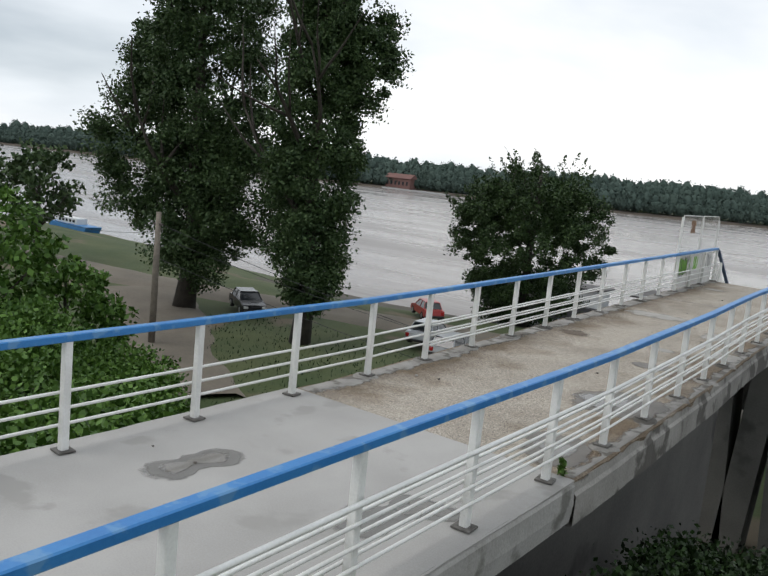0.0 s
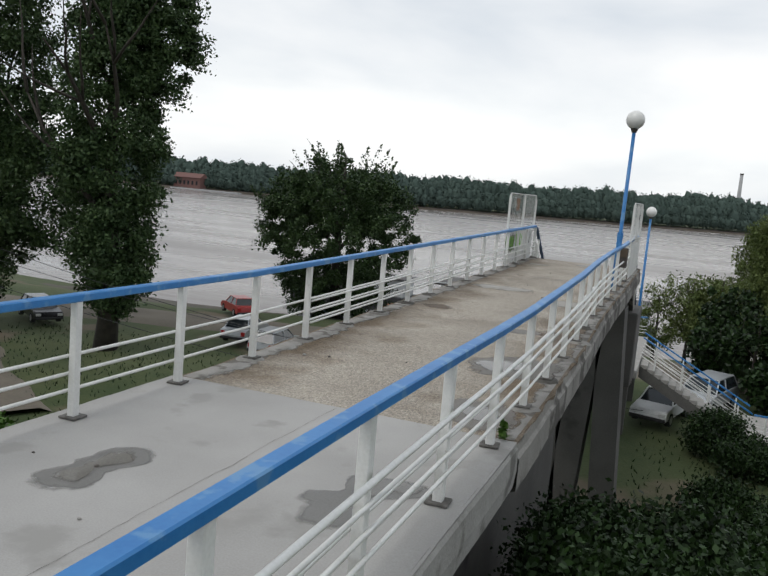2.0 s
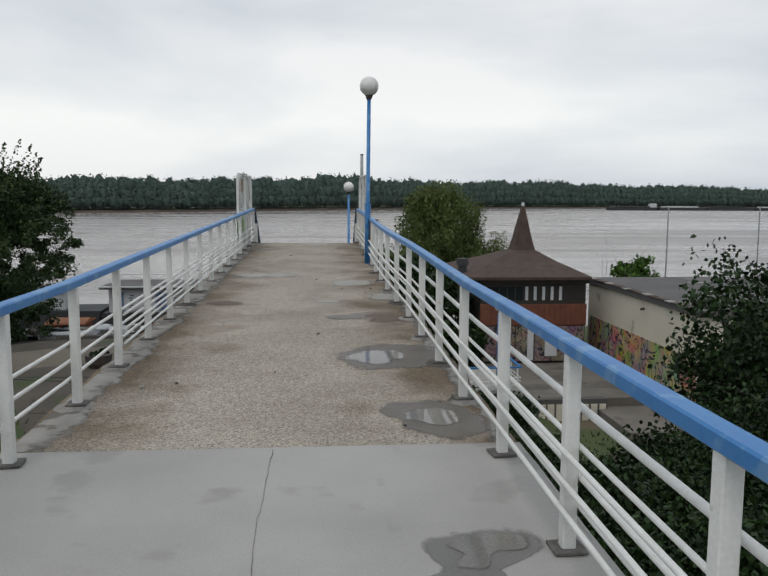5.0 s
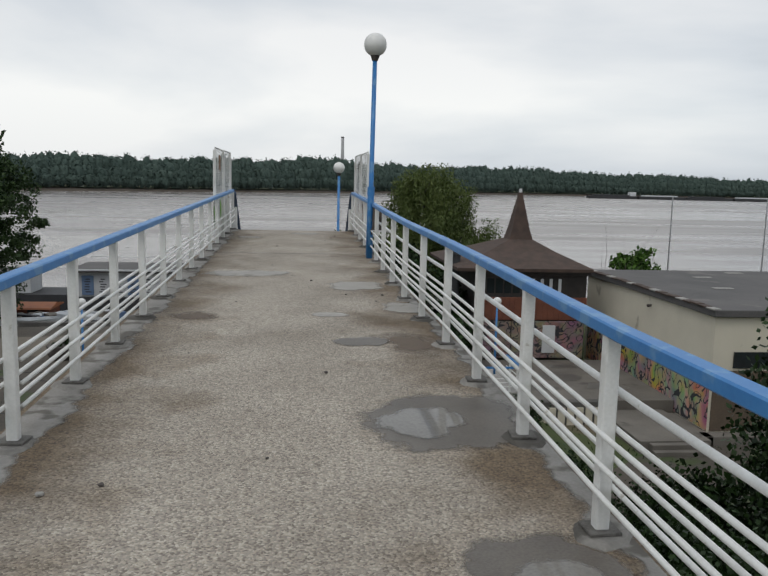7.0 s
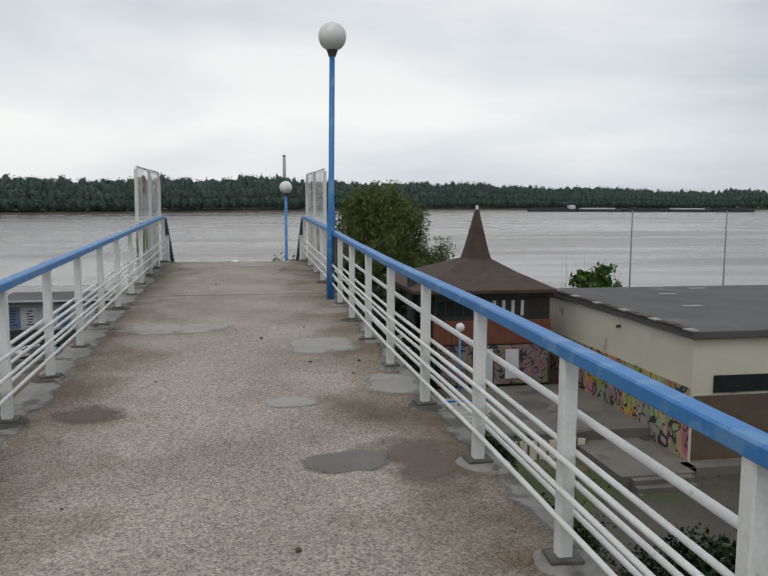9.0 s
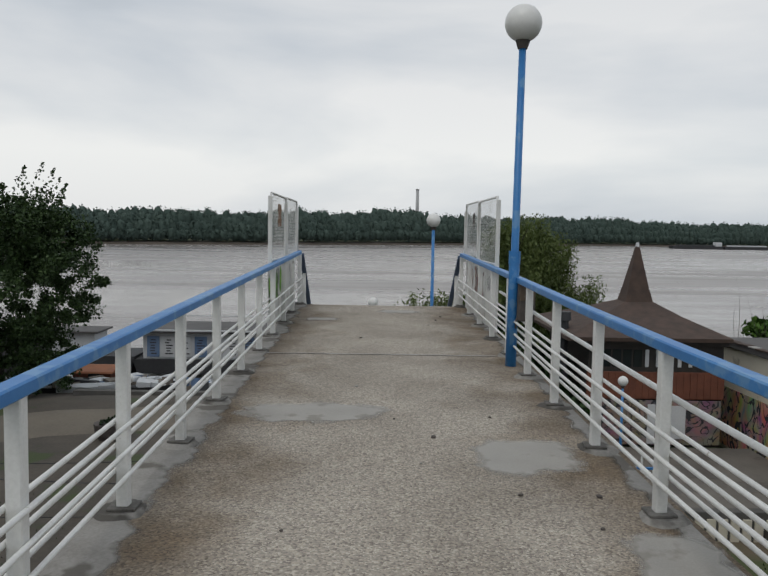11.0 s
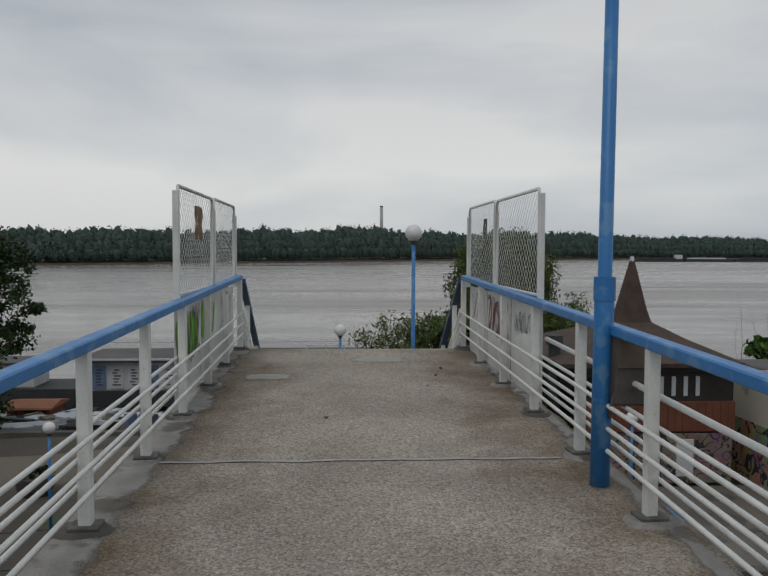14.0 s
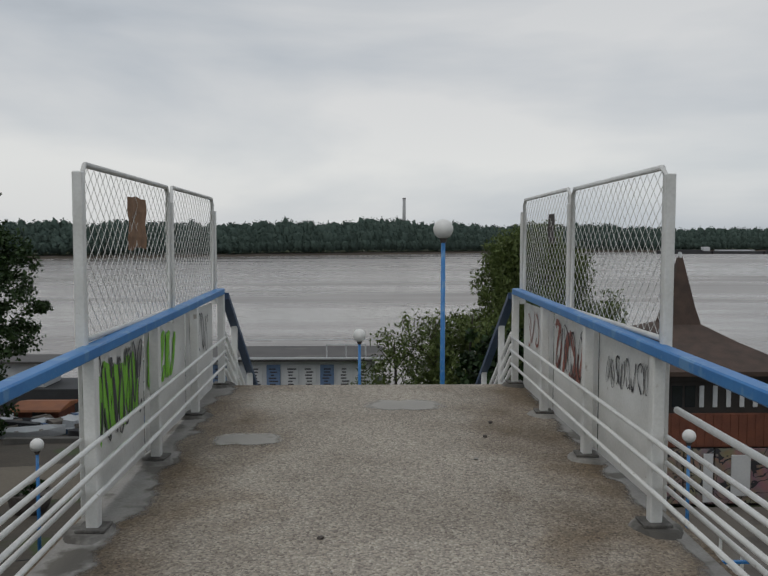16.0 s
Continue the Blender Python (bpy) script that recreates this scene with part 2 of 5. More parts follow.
M = {
    "slab": mat("pale_new_concrete", (0.375, 0.362, 0.343), (0.298, 0.287, 0.271), 0.8, 1.2, 90, 0.2, mix_fine=0.42, spots=(0.275, 0.265, 0.247), spot_scale=1.7, spot_at=0.60),
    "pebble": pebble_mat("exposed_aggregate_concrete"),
    "rustplate": mat("dirty_base_plate", (0.15, 0.142, 0.13), (0.06, 0.054, 0.047), 0.8, 14, 80, 0.5),
    "mortar": mat("grey_mortar", (0.34, 0.325, 0.30), (0.25, 0.24, 0.22), 0.85, 5, 80, 0.3),
    "oldconc": mat("weathered_concrete", (0.30, 0.285, 0.26), (0.17, 0.16, 0.145), 0.9, 1.6, 35, 0.5, spots=(0.085, 0.078, 0.068), spot_scale=2.2, spot_at=0.50, bump_dist=0.02),
    "card": mat("weathered_cardboard", (0.26, 0.15, 0.085), (0.15, 0.085, 0.05), 0.85, 9, 60, 0.2),
    "edge": mat("rough_slab_edge", (0.33, 0.32, 0.30), (0.23, 0.222, 0.205), 0.9, 2.0, 40, 0.6, spots=(0.14, 0.135, 0.12), spot_scale=1.8, spot_at=0.56, bump_dist=0.02),
    # base tone lowered: the shade beneath the deck is put into this colour
    "pier": mat("shade_darkened_concrete", (0.125, 0.118, 0.108), (0.075, 0.072, 0.066), 0.9, 0.8, 30, 0.3, spots=(0.05, 0.047, 0.043), spot_scale=0.7),
    "wet": mat("wet_concrete", (0.13, 0.12, 0.105), (0.09, 0.083, 0.074), 0.45, 3, 60, 0.25),
    "river": water_mat("river_water", (0.195, 0.172, 0.158), 0.24, 0.45, 0.5, (0.3, 1.0, 1.0), 0.25, True),
    "white": mat("white_gloss_paint", (0.74, 0.735, 0.71), (0.60, 0.595, 0.565), 0.45, 3, 60, 0.1, spots=(0.40, 0.37, 0.32), spot_scale=14, spot_at=0.68),
    "blue": mat("blue_gloss_paint", (0.020, 0.150, 0.40), (0.035, 0.19, 0.45), 0.42, 3, 40, 0.1, spots=(0.09, 0.235, 0.44), spot_scale=7, spot_at=0.55),
    "navy": mat("dark_blue_paint", (0.03, 0.06, 0.12), (0.045, 0.08, 0.15), 0.45, 4, 50, 0.1),
    "iron": mat("rusty_dark_iron", (0.09, 0.075, 0.065), (0.05, 0.042, 0.038), 0.75, 9, 70, 0.4),
    "globe": mat("milky_globe", (0.74, 0.73, 0.70), (0.66, 0.65, 0.62), 0.3, 3, 30, 0.0),
    "grass": mat("rough_grass", (0.032, 0.052, 0.013), (0.065, 0.078, 0.026), 0.95, 0.35, 9, 0.8, spots=(0.115, 0.09, 0.058), spot_scale=0.16, spot_at=0.58, bump_dist=0.06),
    "yard": mat("damp_brown_earth", (0.085, 0.070, 0.054), (0.05, 0.043, 0.034), 0.9, 0.5, 8, 0.6, spots=(0.045, 0.06, 0.02), spot_scale=0.5, spot_at=0.60, bump_dist=0.04),
    "terrace": mat("damp_terrace_concrete", (0.175, 0.158, 0.135), (0.115, 0.103, 0.088), 0.8, 0.9, 30, 0.35, spots=(0.08, 0.072, 0.062), spot_scale=0.6, spot_at=0.62),
    "mudbank": mat("dark_river_mud", (0.115, 0.095, 0.075), (0.075, 0.063, 0.05), 0.95, 0.1, 1.5, 0.2),
    # dirt tone darkened all over to imitate shade from the poplars
    "dirt": mat("tree_shaded_dirt", (0.16, 0.137, 0.106), (0.11, 0.094, 0.073), 0.95, 0.4, 8, 0.4, bump_dist=0.03),
    "tree": leaf_mat("dark_leaves", (0.014, 0.032, 0.010), (0.052, 0.088, 0.026)),
    "poplar": leaf_mat("poplar_leaves", (0.024, 0.049, 0.018), (0.066, 0.104, 0.036)),
    "bright": leaf_mat("bright_leaves", (0.026, 0.066, 0.010), (0.10, 0.19, 0.030)),
    # near-black greens carry the shadow within the bushes as leaf colour
    "bushleaf": leaf_mat("shade_darkened_leaves", (0.003, 0.008, 0.002), (0.024, 0.054, 0.011)),
    "willow": leaf_mat("willow_leaves", (0.06, 0.088, 0.022), (0.118, 0.148, 0.045)),
    # blue-grey, low-contrast greens: distance haze is mixed into the leaf colour
    "forest": leaf_mat("haze_tinted_leaves", (0.054, 0.080, 0.068), (0.070, 0.100, 0.083), 0.95),
    "bark": mat("grey_brown_bark", (0.06, 0.05, 0.04), (0.03, 0.026, 0.022), 0.95, 3, 25, 0.8, bump_dist=0.03),
    "wood": mat("weathered_pole_wood", (0.22, 0.19, 0.155), (0.14, 0.12, 0.10), 0.9, 5, 40, 0.4),
    "roof": mat("brown_shingle", (0.085, 0.055, 0.042), (0.05, 0.035, 0.028), 0.9, 2.5, 22, 0.6, bump_dist=0.02),
    "felt": mat("dark_roofing_felt", (0.115, 0.108, 0.104), (0.078, 0.075, 0.073), 0.9, 0.5, 12, 0.3, spots=(0.14, 0.13, 0.12), spot_scale=0.6, spot_at=0.63),
    "cream": mat("cream_render", (0.66, 0.61, 0.49), (0.57, 0.525, 0.42), 0.9, 0.6, 30, 0.2, spots=(0.36, 0.325, 0.25), spot_scale=0.9, spot_at=0.64),
    "redwood": mat("red_brown_boards", (0.19, 0.065, 0.035), (0.12, 0.042, 0.025), 0.8, 2, 25, 0.3),
    "darkwood": mat("dark_stained_wood", (0.035, 0.028, 0.024), (0.02, 0.017, 0.015), 0.7, 3, 30, 0.3),
    "glass": mat("dark_window_glass", (0.02, 0.025, 0.03), (0.015, 0.018, 0.02), 0.06, 2, 10, 0.0),
    "brown": mat("brown_plaster", (0.13, 0.095, 0.065), (0.085, 0.065, 0.048), 0.9, 1.2, 20, 0.3),
    "mural": mural_mat("colourful_mural", 1.5, 0.86, (1.0, 0.64, 0.42), 0.8, 3.1),
    "mural2": mural_mat("sprayed_doors", 0.8, 0.40, (1.0, 0.76, 0.66), 1.2, 8.3),
    "carwhite": mat("white_car_paint", (0.66, 0.66, 0.65), (0.60, 0.60, 0.59), 0.25, 2, 20, 0),
    "carsilver": mat("silver_car_paint", (0.42, 0.43, 0.44), (0.37, 0.38, 0.39), 0.28, 2, 20, 0, metal=0.4),
    "carblack": mat("black_car_paint", (0.012, 0.012, 0.014), (0.02, 0.02, 0.022), 0.2, 2, 20, 0),
    "carred": mat("red_car_paint", (0.36, 0.035, 0.03), (0.30, 0.03, 0.027), 0.3, 2, 20, 0),
    "tyre": mat("black_rubber", (0.02, 0.02, 0.02), (0.03, 0.03, 0.03), 0.85, 9, 60, 0.1),
    "rim": mat("grey_wheel_rim", (0.45, 0.45, 0.46), (0.38, 0.38, 0.39), 0.35, 5, 40, 0, metal=0.8),
    "lightlens": mat("clear_headlight", (0.6, 0.6, 0.58), (0.5, 0.5, 0.48), 0.15, 5, 30, 0),
    "taillens": mat("red_tail_light", (0.35, 0.02, 0.02), (0.3, 0.02, 0.02), 0.2, 5, 30, 0),
    "orange": mat("orange_tin_roof", (0.36, 0.13, 0.05), (0.27, 0.10, 0.045), 0.7, 1.5, 20, 0.2),
    "hull": mat("dark_steel_hull", (0.045, 0.047, 0.05), (0.03, 0.03, 0.032), 0.7, 0.3, 5, 0.2),
    "bluehull": mat("blue_boat_paint", (0.05, 0.20, 0.45), (0.04, 0.16, 0.36), 0.45, 1, 12, 0.1),
    "offwhite": mat("dirty_white_panels", (0.60, 0.61, 0.61), (0.50, 0.51, 0.52), 0.6, 0.8, 15, 0.1),
    "tarp": mat("blue_tarpaulin", (0.11, 0.18, 0.31), (0.16, 0.23, 0.35), 0.6, 1.5, 15, 0.2),
    # red toned down in the colour itself to stand for distance haze
    "brick": mat("haze_muted_brick", (0.17, 0.085, 0.072), (0.14, 0.075, 0.065), 0.9, 0.1, 1, 0.0),
    "chimney": mat("pale_chimney_concrete", (0.40, 0.40, 0.40), (0.33, 0.33, 0.33), 0.9, 0.1, 1, 0),
    "spray_green": mat("green_spray_paint", (0.20, 0.50, 0.03), (0.16, 0.42, 0.03), 0.6, 6, 40, 0),
    "spray_black": mat("black_spray_paint", (0.035, 0.035, 0.04), (0.06, 0.055, 0.06), 0.6, 6, 40, 0),
    "spray_red": mat("red_brown_spray_paint", (0.30, 0.10, 0.07), (0.22, 0.08, 0.06), 0.6, 6, 40, 0),
    "wire": mat("white_painted_wire", (0.66, 0.66, 0.64), (0.55, 0.54, 0.51), 0.5, 8, 60, 0),
}
def ragged(m, start, amp=0.5, scale=7.0, most=1.0, soft=0.10):
    """Let a sheet fade out where its 'rim' attribute, stirred by noise, passes start."""
    n, l = m.node_tree.nodes, m.node_tree.links
    at, geo, ns = n.new("ShaderNodeAttribute"), n.new("ShaderNodeNewGeometry"), n.new("ShaderNodeTexNoise")
    at.attribute_name = "rim"
    ns.inputs["Scale"].default_value, ns.inputs["Detail"].default_value = scale, 9
    ad, mr = n.new("ShaderNodeMath"), n.new("ShaderNodeMapRange")
    ad.operation = "MULTIPLY_ADD"
    ad.inputs[1].default_value = amp
    mr.inputs["From Min"].default_value, mr.inputs["From Max"].default_value = start + amp * 0.5, start + amp * 0.5 + soft
    mr.inputs["To Min"].default_value, mr.inputs["To Max"].default_value = most, 0.0
    l.new(geo.outputs["Position"], ns.inputs["Vector"])
    l.new(ns.outputs["Fac"], ad.inputs[0])
    l.new(at.outputs["Fac"], ad.inputs[2])
    l.new(ad.outputs["Value"], mr.inputs["Value"])
    l.new(mr.outputs["Result"], m.node_tree.nodes["Principled BSDF"].inputs["Alpha"])
    return m


def wet_film(name, tone, rough, grain, bump):
    """Water standing over concrete: wet ground and painted sky reflection under a glossy, nearly flat surface."""
    m = mat(name, tone, tuple(v * 0.68 for v in tone), rough, 2.0, grain, 0.0, mix_fine=0.6)
    n, l = m.node_tree.nodes, m.node_tree.links
    b = n["Principled BSDF"]
    b.inputs["IOR"].default_value = 1.33
    geo, vo, bp = n.new("ShaderNodeNewGeometry"), n.new("ShaderNodeTexNoise"), n.new("ShaderNodeBump")
    vo.inputs["Scale"].default_value = 9.0
    bp.inputs["Strength"].default_value, bp.inputs["Distance"].default_value = bump, 0.004
    l.new(geo.outputs["Position"], vo.inputs["Vector"])
    l.new(vo.outputs["Fac"], bp.inputs["Height"])
    l.new(bp.outputs["Normal"], b.inputs["Normal"])
    return m


# film tone set lighter than the soaked concrete to imitate reflected sky
M["film"] = ragged(wet_film("sky_paled_puddle_water", (0.25, 0.236, 0.213), 0.05, 70, 0.05), 0.66, 0.55, 7.0, 0.9, 0.12)
M["wetstone"] = ragged(mat("soaked_concrete", (0.185, 0.165, 0.142), (0.10, 0.088, 0.074), 0.42, 3, 75, 0.35, mix_fine=0.55), 0.74, 0.40, 8.0, 0.74, 0.12)
M["wetslab"] = ragged(mat("soaked_smooth_concrete", (0.20, 0.192, 0.178), (0.14, 0.133, 0.123), 0.45, 2.5, 70, 0.2, mix_fine=0.5), 0.74, 0.40, 7.0, 0.85, 0.14)
M["brownstain"] = ragged(mat("brown_water_stain", (0.17, 0.125, 0.092), (0.105, 0.078, 0.058), 0.7, 3, 75, 0.3, mix_fine=0.55), 0.42, 0.9, 5.0, 0.68, 0.40)
M["repair"] = ragged(mat("pale_repair_mortar", (0.44, 0.422, 0.387), (0.37, 0.353, 0.322), 0.85, 3.0, 90, 0.25, mix_fine=0.45, spots=(0.30, 0.28, 0.25), spot_scale=4, spot_at=0.60), 0.66, 0.6, 6.0, 0.72, 0.22)
M["edgestrip"] = ragged(mat("ragged_edge_mortar", (0.345, 0.33, 0.305), (0.235, 0.22, 0.20), 0.9, 4.0, 60, 0.6, spots=(0.14, 0.128, 0.11), spot_scale=3.2, spot_at=0.54, bump_dist=0.02), 0.52, 0.9, 4.5, 0.9, 0.2)

# ---- building helpers ----
def link_mesh(name, verts, faces, material, parent=None, label="", smooth=False):
    me = bpy.data.meshes.new(name)
    me.from_pydata(verts, [], faces)
    me.materials.append(material)
    if smooth:
        me.polygons.foreach_set("use_smooth", [True] * len(me.polygons))
    ob = new(name, me)
    if parent:
        ob.parent = parent
    if label:
        tagged(ob, label)
    return ob


def part(name, bm, material, parent=None, label="", smooth=False):
    me = bpy.data.meshes.new(name)
    bmesh.ops.recalc_face_normals(bm, faces=bm.faces[:])
    bm.to_mesh(me)
    bm.free()
    me.materials.append(material)
    if smooth:
        me.polygons.foreach_set("use_smooth", [True] * len(me.polygons))
    ob = new(name, me)
    if parent:
        ob.parent = parent
    if label:
        tagged(ob, label)
    return ob


def thing(name, label, category, place=(0, 0, 0), rz=0, group="", kind=""):
    ob = new(name)
    ob.empty_display_size = 0.1
    ob.matrix_world = pose(*place, 0, 0, rz)
    return tagged(ob, label, category, group, kind)


def share(name, source, parent, m):
    ob = new(name, source.data)
    ob.parent = parent
    ob.matrix_local = m
    return ob


def box(bm, lo, hi, bevel=0.0):
    v = [bm.verts.new((x, y, z)) for x in (lo[0], hi[0]) for y in (lo[1], hi[1]) for z in (lo[2], hi[2])]
    fs = [bm.faces.new([v[i] for i in q]) for q in ((0, 1, 3, 2), (4, 6, 7, 5), (0, 4, 5, 1), (2, 3, 7, 6), (0, 2, 6, 4), (1, 5, 7, 3))]
    if bevel:
        es = list({e for f in fs for e in f.edges})
        bmesh.ops.bevel(bm, geom=es, offset=bevel, segments=1, affect="EDGES")
    return bm


def new_box(lo, hi, bevel=0.0):
    return box(bmesh.new(), lo, hi, bevel)


def prism(bm, outline, axis, a, b):
    """An outline of 2D points carried from a to b along axis 0, 1 or 2."""
    def at(p, d):
        q = list(p)
        q.insert(axis, d)
        return bm.verts.new(q)
    lo, hi = [at(p, a) for p in outline], [at(p, b) for p in outline]
    n = len(outline)
    bm.faces.new(lo), bm.faces.new(hi[::-1])
    for i in range(n):
        bm.faces.new((lo[i], hi[i], hi[(i + 1) % n], lo[(i + 1) % n]))
    return bm


def tube(bm, pts, radii, sides=8):
    """A pipe along pts, with a radius for each."""
    if not hasattr(radii, "__len__"):
        radii = [radii] * len(pts)
    pts = [Vector(p) for p in pts]
    rings = []
    for i, p in enumerate(pts):
        d = (pts[min(i + 1, len(pts) - 1)] - pts[max(i - 1, 0)]).normalized()
        u = d.cross(Vector((0, 0, 1)) if abs(d.z) < 0.9 else Vector((1, 0, 0))).normalized()
        w = d.cross(u)
        rings.append([bm.verts.new(p + radii[i] * (math.cos(a) * u + math.sin(a) * w)) for a in [2 * math.pi * (k + 0.5) / sides for k in range(sides)]])
    for r0, r1 in zip(rings, rings[1:]):
        for k in range(sides):
            bm.faces.new((r0[k], r0[(k + 1) % sides], r1[(k + 1) % sides], r1[k]))
    bm.faces.new(rings[0][::-1]), bm.faces.new(rings[-1])
    return bm


def new_tube(pts, radii, sides=8):
    return tube(bmesh.new(), pts, radii, sides)


def ball(r, seg=24, rings=14, z=0.0):
    bm = bmesh.new()
    bmesh.ops.create_uvsphere(bm, u_segments=seg, v_segments=rings, radius=r)
    bmesh.ops.translate(bm, verts=bm.verts, vec=(0, 0, z))
    return bm


# ---- ground, river, far bank ----
def smooth01(t):
    t = min(max(t, 0), 1)
    return t * t * (3 - 2 * t)


def shore_y(x):
    return 35 + 6 * smooth01((x + 36) / 22) + 2.0 * math.sin(x * 0.06)


def bank_y(x):
    """The far shore runs slantwise, nearer upstream."""
    return 600 + 260 * math.tanh(x / 300)


def ground_z(x, y):
    bank = 5.3 * smooth01((-1.5 - y) / 14.5) * (1 - 0.45 * smooth01((-x - 9) / 16))
    s = shore_y(x)
    drop = 2.0 * smooth01((y - s + 14) / 16) + 4.0 * smooth01((y - s) / 12)
    drop += 0.9 * smooth01((x - 7.5) / 1.5) * smooth01((y - 3) / 4) * smooth01((26 - y) / 3)
    far = 6.3 * smooth01((y - bank_y(x) + 4) / 14)
    return -7.0 + bank - drop + far + 0.10 * noise.noise((x * 0.25, y * 0.25, 0))


xs = [-3000, -1500, -800, -600, -480, -400, -340, -290, -240, -200, -170, -140, -120] + [-100 + 2 * i for i in range(81)] + [70, 90, 110, 130, 160, 200, 250, 300, 360, 430, 520, 640, 800, 1500, 3000]
ys = [-400, -150, -70, -45] + [-34 + 1.5 * i for i in range(66)] + [75, 100, 200, 280] + [320 + 7 * i for i in range(90)] + [1000, 1300, 2500]
gv = [(x, y, ground_z(x, y)) for y in ys for x in xs]
gf = [(j * len(xs) + i, j * len(xs) + i + 1, (j + 1) * len(xs) + i + 1, (j + 1) * len(xs) + i) for j in range(len(ys) - 1) for i in range(len(xs) - 1)]
tagged(link_mesh("ground", gv, gf, M["grass"], smooth=True), "uneven grassy river bank with dry patches", "ground", kind="structure")
tagged(link_mesh("water", [(-4000, 15, -9), (4000, 15, -9), (4000, 2500, -9), (-4000, 2500, -9)], [(0, 1, 2, 3)], M["river"]),
       "wide grey-brown rippled river under an overcast sky", "river", kind="structure")


def ribbon(name, pts, widths, material, lift, label, category):
    """A strip laid on the ground along pts."""
    vs, fs = [], []
    dense = []
    for (p, w), (q, v) in zip(zip(pts, widths), zip(pts[1:], widths[1:])):
        for k in range(8):
            t = k / 8
            dense.append(((p[0] + (q[0] - p[0]) * t, p[1] + (q[1] - p[1]) * t), w + (v - w) * t))
    dense.append((pts[-1], widths[-1]))
    for i, (p, w) in enumerate(dense):
        a, b = dense[max(i - 1, 0)][0], dense[min(i + 1, len(dense) - 1)][0]
        d = Vector((b[0] - a[0], b[1] - a[1])).normalized()
        for k in range(7):
            o = (k / 3 - 1) * (w / 2) * (1 + 0.12 * noise.noise((p[0] * 0.4, p[1] * 0.4, k)))
            x, y = p[0] - d.y * o, p[1] + d.x * o
            vs.append((x, y, ground_z(x, y) + (lift if abs(k - 3) < 3 else -0.04)))
    for i in range(len(dense) - 1):
        for k in range(6):
            fs.append((i * 7 + k, i * 7 + k + 1, i * 7 + k + 8, i * 7 + k + 7))
    return tagged(link_mesh(name, vs, fs, material, smooth=True), label, category, kind="structure")


ribbon("road", [(-90, 8), (-60, 11), (-42, 14), (-30, 17.5), (-18, 21), (-6, 25), (6, 27), (14, 28)], [6, 6, 5.5, 5, 5, 6, 7, 6], M["dirt"], 0.16,
       "dusty dirt road along the river bank, tree shade in its colour", "road")
ribbon("track", [(-38, 12), (-30, 7), (-24, 3), (-18, 0)], [6, 6, 4.5, 3.5], M["dirt"], 0.20, "dusty side track branching off the road, tree shade in its colour", "track")

ribbon("yard", [(3, -2.5), (7, 0.5), (11, 4), (14, 6.6), (20, 8)], [3, 6, 8, 8, 7], M["yard"], 0.10, "damp brown trodden ground below the terrace", "ground")
ribbon("yard", [(-4.5, 4), (-6, 10), (-8, 18), (-11, 27), (-13, 33)], [5, 9, 12, 13, 13], M["yard"], 0.10, "dark trodden earth beside the footbridge", "ground")
ribbon("shore", [(-44, 30), (-30, 33), (-20, 35.5), (-10, 36.5), (-4, 36)], [7, 9, 10, 10, 7], M["yard"], 0.12, "dark muddy shore strewn with boats and rubbish", "shore")

# far forest: leafy clumps heaped into crowns in rows, one piece of uncountable woodland
rng = np.random.default_rng(5)
bmf = bmesh.new()
bmesh.ops.create_icosphere(bmf, subdivisions=2, radius=1)
ico_v = np.array([v.co[:] for v in bmf.verts])
ico_f = np.array([[v.index for v in f.verts] for f in bmf.faces])
bmf.free()
fv, ff, off = [], [], 0


def canopy(x):
    """Height of the woodland along the shore, with broad swells."""
    return 22.5 + 6.0 * smooth01((x + 190) / 170) + 1.6 * math.sin(x * 0.031 + 0.6) + 1.1 * math.sin(x * 0.083) - 3.0 * smooth01((x - 260) / 250)


for row, (back, share_h, step) in enumerate(((5, 0.40, 3.8), (12, 0.64, 4.4), (22, 0.85, 4.8), (36, 1.0, 5.4))):
    x = -740.0
    while x < 760:
        tall = canopy(x) * share_h * rng.uniform(0.90, 1.04)
        y0 = bank_y(x) + back + rng.uniform(-3, 3)
        wide = step * rng.uniform(0.7, 1.0)
        body = np.array((wide * 0.9, wide * 0.9, tall * 0.36))
        mid = np.array((x, y0, -8.6 + tall * 0.60))
        fv.append(ico_v * (1 + 0.07 * rng.standard_normal((len(ico_v), 1))) * body + mid)
        ff += (ico_f + off).tolist()
        off += len(ico_v)
        m_ = 70
        d = rng.standard_normal((m_, 3))
        d[:, 1] = -np.abs(d[:, 1])
        d /= np.linalg.norm(d, axis=1)[:, None]
        c = mid + d * (body + 0.35) * rng.uniform(0.96, 1.12, (m_, 1))
        u = rng.standard_normal((m_, 3))
        u /= np.linalg.norm(u, axis=1)[:, None]
        w = np.cross(u, rng.standard_normal((m_, 3)))
        w /= np.linalg.norm(w, axis=1)[:, None]
        z_ = rng.uniform(0.45, 1.0, (m_, 1))
        fv.append(np.stack([c - u * z_, c + w * z_ * 0.7, c + u * z_, c - w * z_ * 0.7], 1).reshape(-1, 3))
        ff += (np.arange(4 * m_).reshape(-1, 4) + off).tolist()
        off += 4 * m_
        x += step * rng.uniform(0.55, 0.95) * (1.5 if abs(x) > 520 else 1)
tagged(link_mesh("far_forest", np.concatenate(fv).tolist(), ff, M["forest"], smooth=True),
       "dark green riverside forest on the far bank, greyed with painted haze", "forest", kind="stuff")

